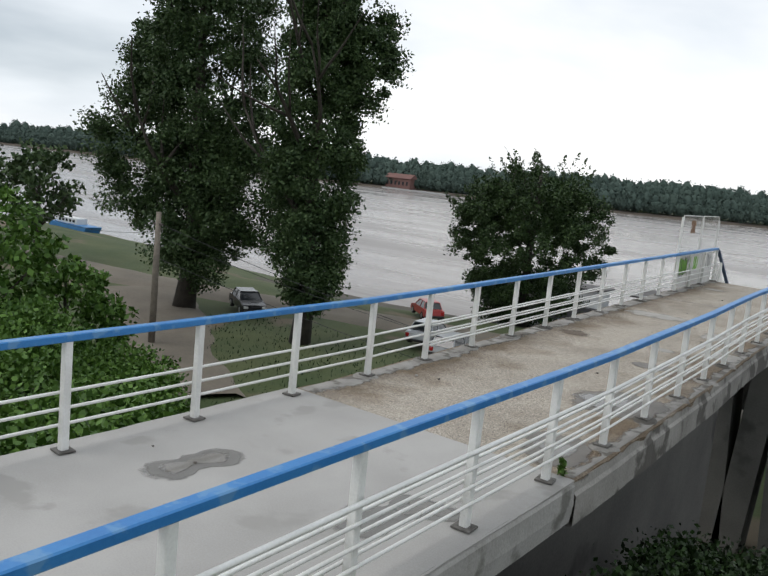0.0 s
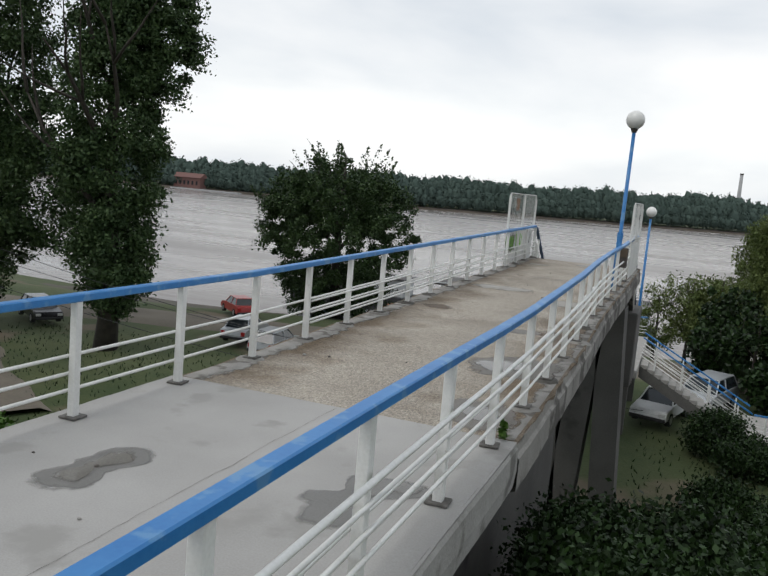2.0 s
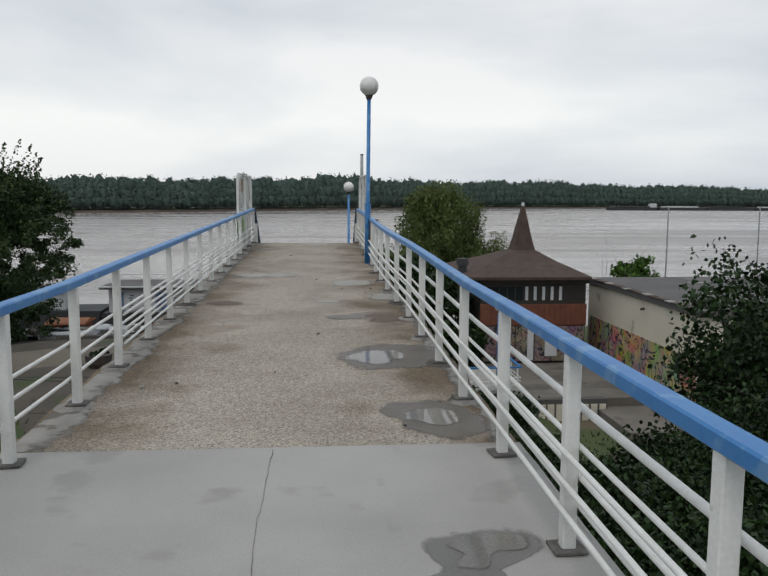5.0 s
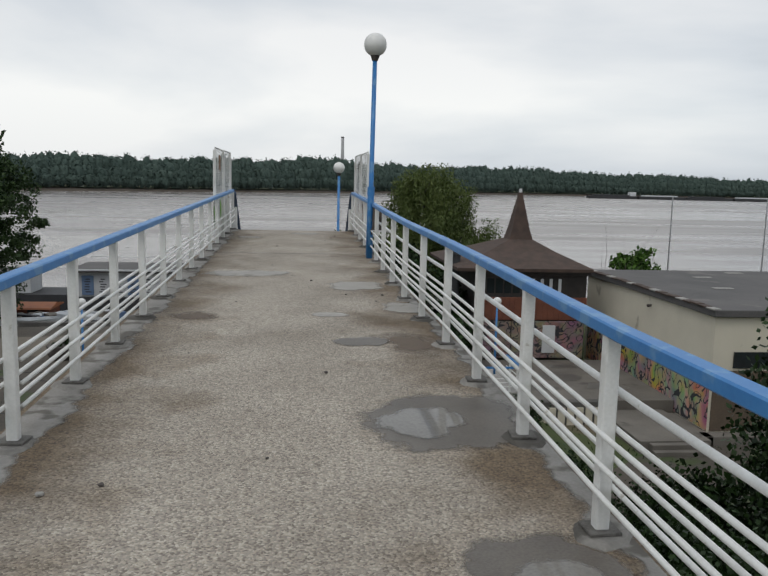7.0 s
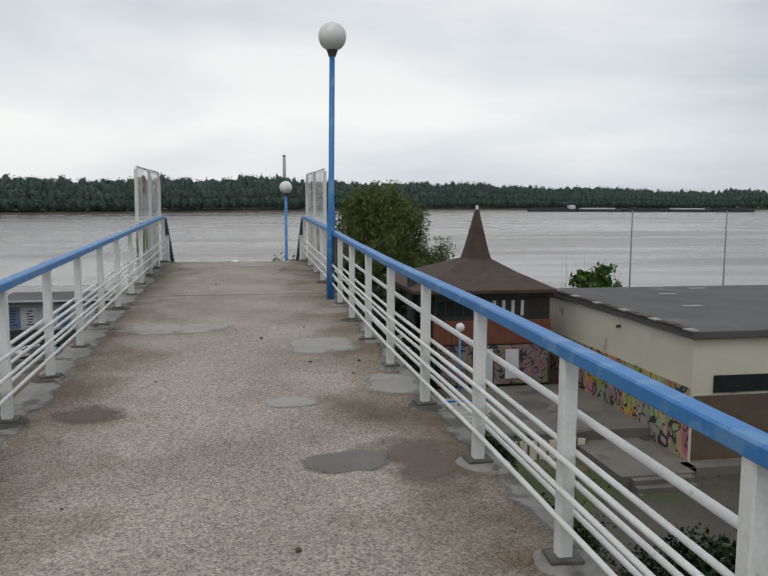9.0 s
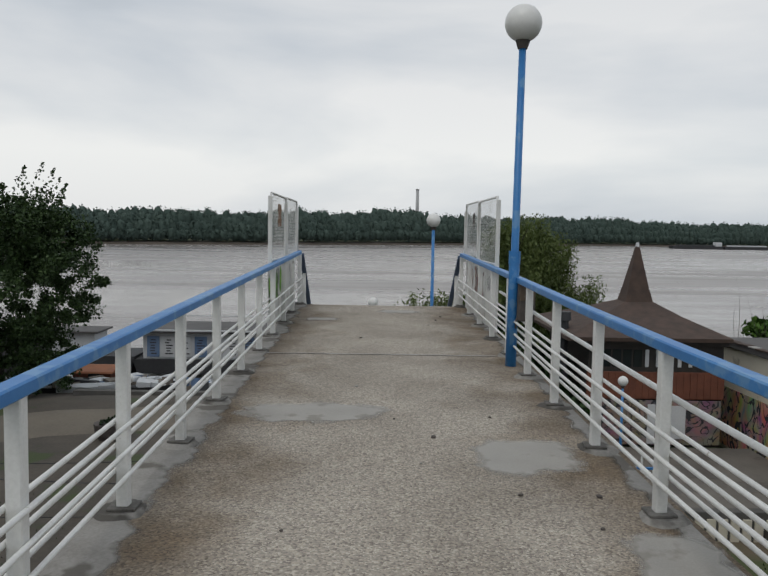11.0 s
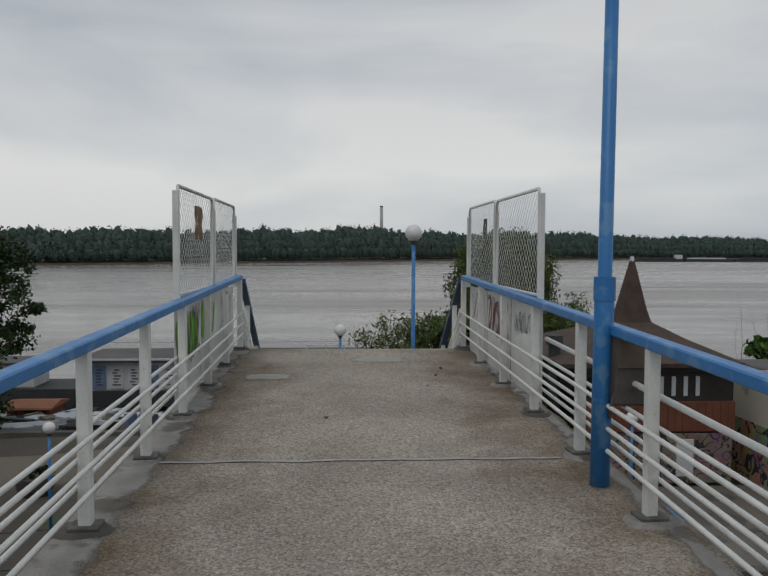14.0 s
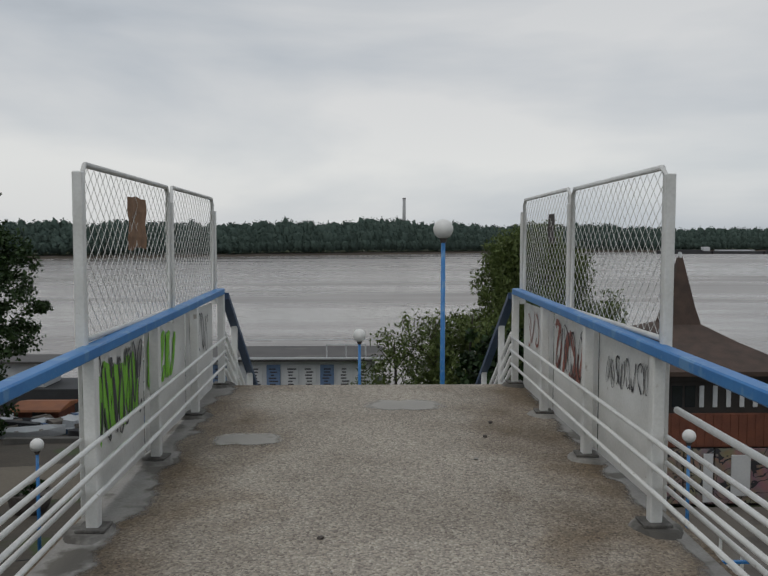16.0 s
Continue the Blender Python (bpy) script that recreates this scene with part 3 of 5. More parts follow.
# far bank mud edge
bx = [-900 + 25 * i for i in range(73)]
vs, fs = [], []
for x in bx:
    y = bank_y(x) - 2
    for dy, z in ((0, -9.3), (0.4, -7.9), (9, -7.2), (9, -9.3)):
        vs.append((x, y + dy + 1.2 * noise.noise((x * 0.03, 0, 0)), z + (0.25 * noise.noise((x * 0.05, dy, 3)) if z > -9 else 0)))
for i in range(len(bx) - 1):
    for k in range(4):
        fs.append((4 * i + k, 4 * i + (k + 1) % 4, 4 * i + 4 + (k + 1) % 4, 4 * i + 4 + k))
tagged(link_mesh("far_beach", vs, fs, M["mudbank"]), "dull brown muddy edge of the far bank", "river bank", kind="structure")

chim = thing("smokestack", "tall thin pale smokestack beyond the far forest", "chimney", (50.6, 900, -9))
part("shaft", new_tube([(0, 0, 0), (0, 0, 30), (0, 0, 60.0)], [2.6, 2.1, 1.7], 12), M["chimney"], chim, smooth=True)
part("rim", new_tube([(0, 0, 59.2), (0, 0, 60.4)], 2.0, 12), M["iron"], chim)

works = thing("brick_works", "red brick riverside building on the far bank", "building", (-296, 402, -8.3))
part("wall", new_box((-11, 0, 0), (9, 8, 7), 0.1), M["brick"], works)
part("roof", prism(bmesh.new(), [(-0.8, 6.9), (8.8, 6.9), (4, 9.8)], 0, -11.6, 9.6), M["brick"], works)
for i in range(6):
    part("window", new_box((-9.6 + i * 3.1, -0.1, 2.4), (-8.2 + i * 3.1, 0.1, 4.8)), M["glass"], works)
part("quay", new_box((-26, -4, -1.5), (40, -0.2, 0.2)), M["chimney"], works)

barge = thing("barge_convoy", "long low dark barges moored across the river", "barge", (262, 672, -9))
for i in range(5):
    o = 46 * i
    part("hull", prism(bmesh.new(), [(o, 0), (o + 43, 0), (o + 44.5, 2.4), (o - 0.5, 2.4)], 1, -5, 5), M["hull"], barge)
    part("hatch", new_box((o + 5, -4, 2.4), (o + 37, 4, 3.5), 0.2), M["offwhite" if i % 2 else "hull"], barge)
part("wheelhouse", new_box((38, -2.5, 2.4), (44, 2.5, 6), 0.2), M["offwhite"], barge)


# ---- footbridge deck ----
def deck_z(y):
    return 0.03 + 0.0187 * max(y, -12.4)


def left_x(y):
    return -1.483 + 0.012 * smooth01((-12.5 - y) / 3)


def right_x(y):
    return 1.40 - 0.03 * smooth01((-1 - y) / 3) + 0.055 * smooth01((-6 - y) / 3) - 0.02 * smooth01((-13.6 - y) / 2)


SEAM, DECK_END, DECK_START = -13.33, 3.7, -24.0


def slab(name, y0, y1, xl, xr, thick, material, ragged, lift=0.0):
    n = max(2, int((y1 - y0) / 0.2))
    vs, fs = [], []
    cols = 9
    for i in range(n + 1):
        y = y0 + (y1 - y0) * i / n
        for k in range(cols):
            x = xl(y) + (xr(y) - xl(y)) * k / (cols - 1)
            if k in (0, cols - 1):
                x += ragged * noise.noise((y * 2.3, k, 0)) + ragged * 0.6 * noise.noise((y * 7.3, k, 4))
            vs.append((x, y, deck_z(y) + lift - (0.012 * abs(noise.noise((y * 3, k, 2))) if k in (0, cols - 1) else 0)))
        vs.append((xr(y) - 0.05 + ragged * noise.noise((y * 2.0, 3, 9)), y, deck_z(y) - thick))
        vs.append((xl(y) + 0.05 + ragged * noise.noise((y * 2.0, 5, 9)), y, deck_z(y) - thick))
    w = cols + 2
    for i in range(n):
        for k in range(w):
            fs.append((i * w + k, i * w + (k + 1) % w, (i + 1) * w + (k + 1) % w, (i + 1) * w + k))
    fs.append(tuple(range(w))[::-1])
    fs.append(tuple(n * w + k for k in range(w)))
    return link_mesh(name, vs, fs, material)


bridge = thing("footbridge", "raised concrete footbridge with a worn pebbled deck", "footbridge", kind="structure")
new_slab = slab("deck_slab", DECK_START, SEAM, lambda y: left_x(y) - 0.2, lambda y: right_x(y) + 0.17, 0.36, M["slab"], 0.006, 0.012)
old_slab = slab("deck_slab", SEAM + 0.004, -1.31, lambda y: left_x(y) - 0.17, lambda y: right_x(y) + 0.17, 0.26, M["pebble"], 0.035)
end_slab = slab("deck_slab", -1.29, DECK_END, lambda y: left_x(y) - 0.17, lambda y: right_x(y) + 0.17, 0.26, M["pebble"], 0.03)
for ob, lab in ((new_slab, "smooth pale grey concrete slab"), (old_slab, "worn exposed-aggregate concrete slab"), (end_slab, "worn exposed-aggregate concrete slab")):
    ob.parent = bridge
    tagged(ob, lab)
# stained side face of the new slab
n = 50
vs, fs = [], []
for i in range(n + 1):
    y = DECK_START + (SEAM - 0.02 - DECK_START) * i / n
    j = 0.012 * noise.noise((y * 3, 1, 7)) + 0.008 * noise.noise((y * 11, 2, 3))
    for dx, dz in ((0.150, 0.010), (0.185 + j, -0.035 + j), (0.195 + j, -0.20), (0.175 + j, -0.36 + j), (0.10, -0.37), (0.10, -0.02)):
        vs.append((right_x(y) + dx, y, deck_z(y) + dz))
for i in range(n):
    for k in range(6):
        fs.append((i * 6 + k, i * 6 + (k + 1) % 6, i * 6 + 6 + (k + 1) % 6, i * 6 + 6 + k))
fs.append(tuple(n * 6 + k for k in range(6)))
link_mesh("slab_edge", vs, fs, M["edge"], bridge, "rough stained concrete slab edge")
# side face of the old deck, dirty concrete under a ledge
for sx, fx in ((1, right_x), (-1, left_x)):
    n = 80
    vs, fs = [], []
    for i in range(n + 1):
        y = SEAM + 0.01 + (DECK_END - SEAM - 0.02) * i / n
        j = 0.02 * noise.noise((y * 3, sx, 0)) + 0.02 * noise.noise((y * 9, sx, 3))
        for dx, dz in ((0.165 + j, -0.02), (0.175 + j, -0.10 + j), (0.20 + j * 0.5, -0.13), (0.20 + j * 0.5, -0.40), (0.05, -0.44), (0.05, -0.02)):
            vs.append((fx(y) + sx * dx, y, deck_z(y) + dz))
    for i in range(n):
        for k in range(6):
            fs.append((i * 6 + k, i * 6 + (k + 1) % 6, i * 6 + 6 + (k + 1) % 6, i * 6 + 6 + k))
    link_mesh("edge_beam", vs, fs, M["oldconc"], bridge, "stained crumbling concrete edge beam")
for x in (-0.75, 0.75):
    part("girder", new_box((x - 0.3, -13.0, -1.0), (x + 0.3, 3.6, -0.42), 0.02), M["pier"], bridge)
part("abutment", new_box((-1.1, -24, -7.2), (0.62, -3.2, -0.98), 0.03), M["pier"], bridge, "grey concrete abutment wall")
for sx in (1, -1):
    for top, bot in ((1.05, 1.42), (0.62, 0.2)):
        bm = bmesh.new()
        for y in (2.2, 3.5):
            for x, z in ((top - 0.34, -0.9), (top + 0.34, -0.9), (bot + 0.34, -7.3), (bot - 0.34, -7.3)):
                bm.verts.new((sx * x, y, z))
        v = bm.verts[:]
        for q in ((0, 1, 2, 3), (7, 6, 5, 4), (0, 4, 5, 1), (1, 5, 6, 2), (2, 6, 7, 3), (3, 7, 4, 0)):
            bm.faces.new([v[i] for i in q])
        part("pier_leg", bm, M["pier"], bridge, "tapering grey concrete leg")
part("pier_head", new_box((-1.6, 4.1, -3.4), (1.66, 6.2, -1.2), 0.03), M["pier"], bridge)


def blob(name, cx, cy, rx, ry, material, lift, label, seed, wob=0.35, parent=None, turn=0.0, sheet=deck_z):
    """An irregular thin patch lying on the deck."""
    n = 44
    vs = [(cx, cy, sheet(cy) + lift)]
    for ring in (0.5, 1.0):
        for k in range(n):
            a = 2 * math.pi * k / n
            r = ring * (1 + wob * (noise.noise((math.cos(a) * 1.2 + seed, math.sin(a) * 1.2, seed)) * 1.6 + 0.3 * noise.noise((math.cos(a) * 4, math.sin(a) * 4 + seed, 0))))
            u, w = rx * r * math.cos(a), ry * r * math.sin(a)
            x, y = cx + u * math.cos(turn) - w * math.sin(turn), cy + u * math.sin(turn) + w * math.cos(turn)
            vs.append((x, y, sheet(y) + lift))
    fs = [(0, 1 + k, 1 + (k + 1) % n) for k in range(n)]
    fs += [(1 + k, 1 + n + k, 1 + n + (k + 1) % n, 1 + (k + 1) % n) for k in range(n)]
    ob = link_mesh(name, vs, fs, material, parent)
    return tagged(ob, label)


def patch(name, circles, material, lift, label, parent, grow=0.0, seed=0.0, rough=0.05):
    """A thin sheet on the deck, the ragged outline of a few merged circles (x, y, r), with its 'rim' rising to 1 at the edge."""
    w = sum(c[2] ** 2 for c in circles)
    cx, cy = (sum(c[k] * c[2] ** 2 for c in circles) / w for k in (0, 1))
    n, outline = 90, []
    for k in range(n):
        a = 2 * math.pi * k / n
        dx, dy = math.cos(a), math.sin(a)
        far = 0.04
        for x, y, r in circles:
            r += grow
            along_ = (x - cx) * dx + (y - cy) * dy
            off2 = (x - cx) ** 2 + (y - cy) ** 2 - along_ ** 2
            if off2 < r * r:
                far = max(far, along_ + math.sqrt(r * r - off2))
        outline.append(far)
    for _ in range(4):
        outline = [(outline[k - 1] + 2 * outline[k] + outline[(k + 1) % n]) / 4 for k in range(n)]
    vs, fs, rim = [(cx, cy, deck_z(cy) + lift)], [], [0.0]
    rings = (0.4, 0.7, 0.88, 1.0)
    for q in rings:
        for k in range(n):
            a = 2 * math.pi * k / n
            r = outline[k] * q * (1 + rough * noise.noise((math.cos(a) * 5 + seed, math.sin(a) * 5, seed)))
            x, y = cx + r * math.cos(a), cy + r * math.sin(a)
            vs.append((x, y, deck_z(y) + lift))
            rim.append(q)
    fs = [(0, 1 + k, 1 + (k + 1) % n) for k in range(n)]
    for j in range(len(rings) - 1):
        o = 1 + j * n
        fs += [(o + k, o + n + k, o + n + (k + 1) % n, o + (k + 1) % n) for k in range(n)]
    ob = link_mesh(name, vs, fs, material, parent, label)
    ob.data.attributes.new("rim", "FLOAT", "POINT").data.foreach_set("value", rim)
    return ob


def puddle(circles, seed, lift, soaked, film, grow=0.07):
    p = thing("puddle", "shallow rain puddle with a wet dark rim on the concrete deck", "puddle", group="puddles on the deck", kind="structure")
    patch("wet_patch", circles, M[soaked], lift, "dark wet concrete", p, grow, seed)
    for k, c in enumerate(film):
        patch("water_film", c, M["film"], lift + 0.003, "still clear water, paled with painted sky reflection", p, 0.0, seed + 3 + k, 0.10)


puddle([(-0.68, -15.80, 0.21), (-0.68, -15.50, 0.15), (-0.62, -15.26, 0.20)], 1.3, 0.0155, "wetslab",
       [[(-0.69, -15.80, 0.15), (-0.69, -15.52, 0.08), (-0.63, -15.28, 0.15)]], 0.035)
puddle([(0.96, -14.78, 0.19), (1.20, -14.72, 0.17), (0.93, -15.10, 0.14), (0.91, -15.46, 0.20), (0.73, -15.22, 0.13)], 3.7, 0.0155, "wetslab",
       [[(1.0, -14.78, 0.15), (1.19, -14.74, 0.13), (0.94, -15.02, 0.10)]], 0.03)
puddle([(0.95, -12.45, 0.24), (1.15, -12.50, 0.30), (1.20, -12.85, 0.32), (1.25, -13.05, 0.22)], 7.2, 0.004, "wetstone",
       [[(1.10, -12.62, 0.25), (1.18, -12.82, 0.2)]], 0.05)
puddle([(0.70, -10.66, 0.30), (1.02, -10.48, 0.42), (1.26, -10.42, 0.33), (1.15, -10.86, 0.38), (0.80, -11.0, 0.28)], 5.5, 0.004, "wetstone",
       [[(0.74, -10.72, 0.26), (0.96, -10.60, 0.30), (0.86, -10.95, 0.2)]], 0.06)
patch("stain", [(1.02, -8.28, 0.26), (1.22, -8.45, 0.30), (1.15, -8.72, 0.26)], M["brownstain"], 0.0035, "brown damp stain on the concrete", bridge, 0.12, 2.9)
patch("repair_patch", [(0.56, -8.45, 0.18), (0.76, -8.42, 0.19)], M["wetstone"], 0.0075, "dark rough patch in the deck", bridge, 0.03, 6.9)
for k, c in enumerate((
        [(1.24, -6.50, 0.20), (1.36, -6.50, 0.20), (1.22, -6.86, 0.21), (1.34, -6.86, 0.21), (1.28, -6.68, 0.24)],
        [(0.72, -4.95, 0.28), (1.00, -4.92, 0.28), (0.70, -5.30, 0.26), (1.00, -5.22, 0.26)],
        [(-1.00, -4.00, 0.34), (-0.60, -3.98, 0.38), (-0.25, -3.96, 0.30)],
        [(0.36, -7.14, 0.13), (0.50, -7.15, 0.13)],
        [(-1.08, 1.72, 0.17), (-0.88, 1.72, 0.18)],
        [(0.08, 2.80, 0.22), (0.40, 2.80, 0.22)])):
    patch("repair_patch", c, M["repair"], 0.0055, "pale mortar repair patch", bridge, 0.03, 4.1 + k)
patch("stain", [(-1.02, -7.22, 0.17), (-0.90, -7.27, 0.16)], M["brownstain"], 0.0035, "dark damp stain on the concrete", bridge, 0.12, 12.2)
# mortar lines across the deck and a shrinkage crack along the new slab
bm = bmesh.new()
prev = None
for k in range(41):
    x = left_x(-1.30) + 0.1 + (right_x(-1.30) - left_x(-1.30) - 0.25) * k / 40
    y = -1.30 + 0.03 * noise.noise((x * 3, 0, 5))
    w = 0.016 + 0.018 * abs(noise.noise((x * 5, 2, 0)))
    cur = [bm.verts.new((x, y - w, deck_z(y) + 0.006)), bm.verts.new((x, y + w, deck_z(y) + 0.006))]
    if prev:
        bm.faces.new((prev[0], cur[0], cur[1], prev[1]))
    prev = cur
part("joint_mortar", bm, M["slab"], bridge, "rough mortar joint across the deck")
bm = bmesh.new()
prev = None
for k in range(60):
    y = -18.5 + (SEAM + 18.45) * k / 59
    x = 0.02 + 0.02 * noise.noise((y * 2.1, 0, 3)) + 0.012 * noise.noise((y * 8, 1, 3))
    w = 0.0008 + 0.0026 * abs(noise.noise((y * 5, 2, 0)))
    cur = [bm.verts.new((x - w, y, deck_z(y) + 0.0155)), bm.verts.new((x + w, y, deck_z(y) + 0.0155))]
    if prev:
        bm.faces.new((prev[0], cur[0], cur[1], prev[1]))
    prev = cur
part("crack", bm, M["rustplate"], bridge, "thin dark crack in the slab")

# small stones and litter on the deck
for i in range(26):
    x, y = rng.uniform(-1.2, 1.2), rng.uniform(-17, 2.5)
    r = rng.uniform(0.008, 0.022)
    b = bmesh.new()
    bmesh.ops.create_icosphere(b, subdivisions=1, radius=r)
    for v in b.verts:
        v.co *= rng.uniform(0.7, 1.2)
        v.co.z *= 0.6
    ob = part("pebble", b, M["iron" if i % 3 else "mortar"])
    ob.location = (x, y, deck_z(y) + (0.016 if y < SEAM else 0.004) + r * 0.25)
    tagged(ob, "small loose stone lying on the deck", "stone", group="loose stones on the deck")

# ---- railings ----
POST_STEP = 1.225
RAIL_H = 0.96


def along(x_of, dx, h, y0, y1, step=1.225):
    n = max(1, round((y1 - y0) / step))
    return [(x_of(y) + dx, y, deck_z(y) + h) for y in [y0 + (y1 - y0) * i / n for i in range(n + 1)]]


def rail_beam(pts, w, h):
    """A rectangular hollow rail with softened edges along pts."""
    bm = bmesh.new()
    c = 0.008
    sec = [(-w / 2 + c, 0), (w / 2 - c, 0), (w / 2, c), (w / 2, h - c), (w / 2 - c, h), (-w / 2 + c, h), (-w / 2, h - c), (-w / 2, c)]
    rings = [[bm.verts.new((p[0] + u, p[1], p[2] + v)) for u, v in sec] for p in pts]
    for a, b in zip(rings, rings[1:]):
        for k in range(8):
            bm.faces.new((a[k], a[(k + 1) % 8], b[(k + 1) % 8], b[k]))
    bm.faces.new(rings[0]), bm.faces.new(rings[-1][::-1])
    return bm


post_src = part("post", new_box((-0.032, -0.032, 0.012), (0.032, 0.032, RAIL_H - 0.055), 0.006), M["white"])
plate_src = part("base_plate", new_box((-0.075, -0.07, 0.0), (0.075, 0.07, 0.016), 0.003), M["rustplate"])
foot_bm = bmesh.new()
bmesh.ops.create_cone(foot_bm, cap_ends=True, segments=14, radius1=0.155, radius2=0.115, depth=0.036)
for v in foot_bm.verts:
    v.co.x *= 1 + 0.3 * noise.noise(v.co * 9)
    v.co.y *= 1.1 + 0.3 * noise.noise(v.co * 11 + Vector((3, 1, 0)))
foot_src = part("mortar_foot", foot_bm, M["oldconc"])

Y_FIRST = -15


def railing(sx, x_of, tubes):
    rl = thing("railing", "white steel railing with a blue painted top rail", "railing", group="bridge railings", kind="structure")
    y0, y1 = Y_FIRST * POST_STEP - 1.4, DECK_END - 0.06
    part("top_rail", rail_beam(along(x_of, 0, RAIL_H - 0.06, y0, y1), 0.085, 0.06), M["blue"], rl, "worn blue painted top rail")
    for dx in (-0.046, 0.046):
        for h in (0.22, 0.35, 0.485):
            part("bar", new_tube(along(x_of, dx, h, -11.0 if sx < 0 and dx > 0 else y0, y1 if dx * sx < 0 else -0.03), 0.0135, 8), M["white"], rl, smooth=True)
    for dx, h in tubes:
        part("bar", new_tube(along(x_of, dx, h, y0, -0.05), 0.018, 10), M["white"], rl, "round white tube", smooth=True)
    for n in range(Y_FIRST - 1, 4):
        y = n * POST_STEP if n > -10 else -12.25 + (n + 10) * 1.305
        if y > DECK_END:
            continue
        zz = deck_z(y) + (0.012 if y < SEAM else 0)
        post = share("post", post_src, rl, pose(x_of(y), y, zz))
        share("base_plate", plate_src, post, pose(0, 0, 0.004 if y < SEAM else 0.021, 0, 0, 7 * math.sin(5 * n)))
        if y > SEAM:
            f = share("mortar_foot", foot_src, rl, pose(x_of(y) + sx * 0.02, y, zz + 0.002, 0, 0, 40 * n))
    return rl


railing(1, right_x, [(0.085, 0.63)])
railing(-1, left_x, [])
bpy.data.objects.remove(post_src), bpy.data.objects.remove(plate_src), bpy.data.objects.remove(foot_src)


# ---- mesh screens and sheets at the head of the stairs ----
def stroke(bm, x, pts, w):
    """A sprayed stroke in the plane x, along (y, z) pts, as one ribbon of changing width."""
    prev = None
    for i, (a, b) in enumerate(pts):
        p, q = pts[max(i - 1, 0)], pts[min(i + 1, len(pts) - 1)]
        L = math.hypot(q[0] - p[0], q[1] - p[1]) or 1
        ww = w * (0.65 + 0.35 * math.sin(i * 1.1))
        ny, nz = -(q[1] - p[1]) / L * ww, (q[0] - p[0]) / L * ww
        xx = x + 0.00012 * i
        cur = [bm.verts.new((xx, a - ny, b - nz)), bm.verts.new((xx, a + ny, b + nz))]
        if prev:
            bm.faces.new((prev[0], cur[0], cur[1], prev[1]))
        prev = cur


def spray(letters, material, parent, label):
    for bm, _ in letters:
        part("graffiti_stroke", bm, material, parent, label)


def scribble(x, y0, y1, z0, z1, n, w, seed):
    r = random.Random(seed)
    out = []
    for i in range(n):
        bm = bmesh.new()
        cy = y0 + (y1 - y0) * (i + 0.5) / n
        hw = (y1 - y0) / n * 0.5
        zc, zh = (z0 + z1) / 2 + r.uniform(-0.03, 0.03), (z1 - z0) / 2
        a0, turns = r.uniform(0, 6.28), r.uniform(0.9, 1.7)
        k1, k2 = r.uniform(0.7, 1.4), r.uniform(1.1, 2.2)
        pts = [(cy + hw * math.sin(a0 + turns * 6.28 * t * k1) * (0.55 + 0.4 * t), zc + zh * math.cos(a0 * 1.3 + turns * 6.28 * t * k2 * 0.6)) for t in [k / 14 for k in range(15)]]
        stroke(bm, x, pts, w * r.uniform(0.8, 1.2))
        out.append((bm, x))
    return out


def chain_link(y0, y1, z0, z1, x, pitch_y=0.048, pitch_z=0.045):
    """Woven diamond wire: zigzag wires side by side."""
    vs, fs = [], []
    n_w = int((y1 - y0) / pitch_y)
    n_z = int((z1 - z0) / pitch_z)
    r = 0.0020
    for i in range(n_w):
        base = len(vs)
        cnt = 0
        for k in range(n_z + 1):
            y = y0 + (i + (0.04 if (k + i) % 2 else 0.96)) * (y1 - y0) / n_w
            z = z0 + (z1 - z0) * k / n_z
            bulge = 0.012 * noise.noise((y * 1.7, z * 2.1, x))
            for q in range(3):
                a = 2 * math.pi * q / 3
                vs.append((x + bulge + r * math.cos(a), y + r * math.sin(a), z))
            cnt += 1
        for k in range(cnt - 1):
            for q in range(3):
                fs.append((base + 3 * k + q, base + 3 * k + (q + 1) % 3, base + 3 * k + 3 + (q + 1) % 3, base + 3 * k + 3 + q))
    return vs, fs


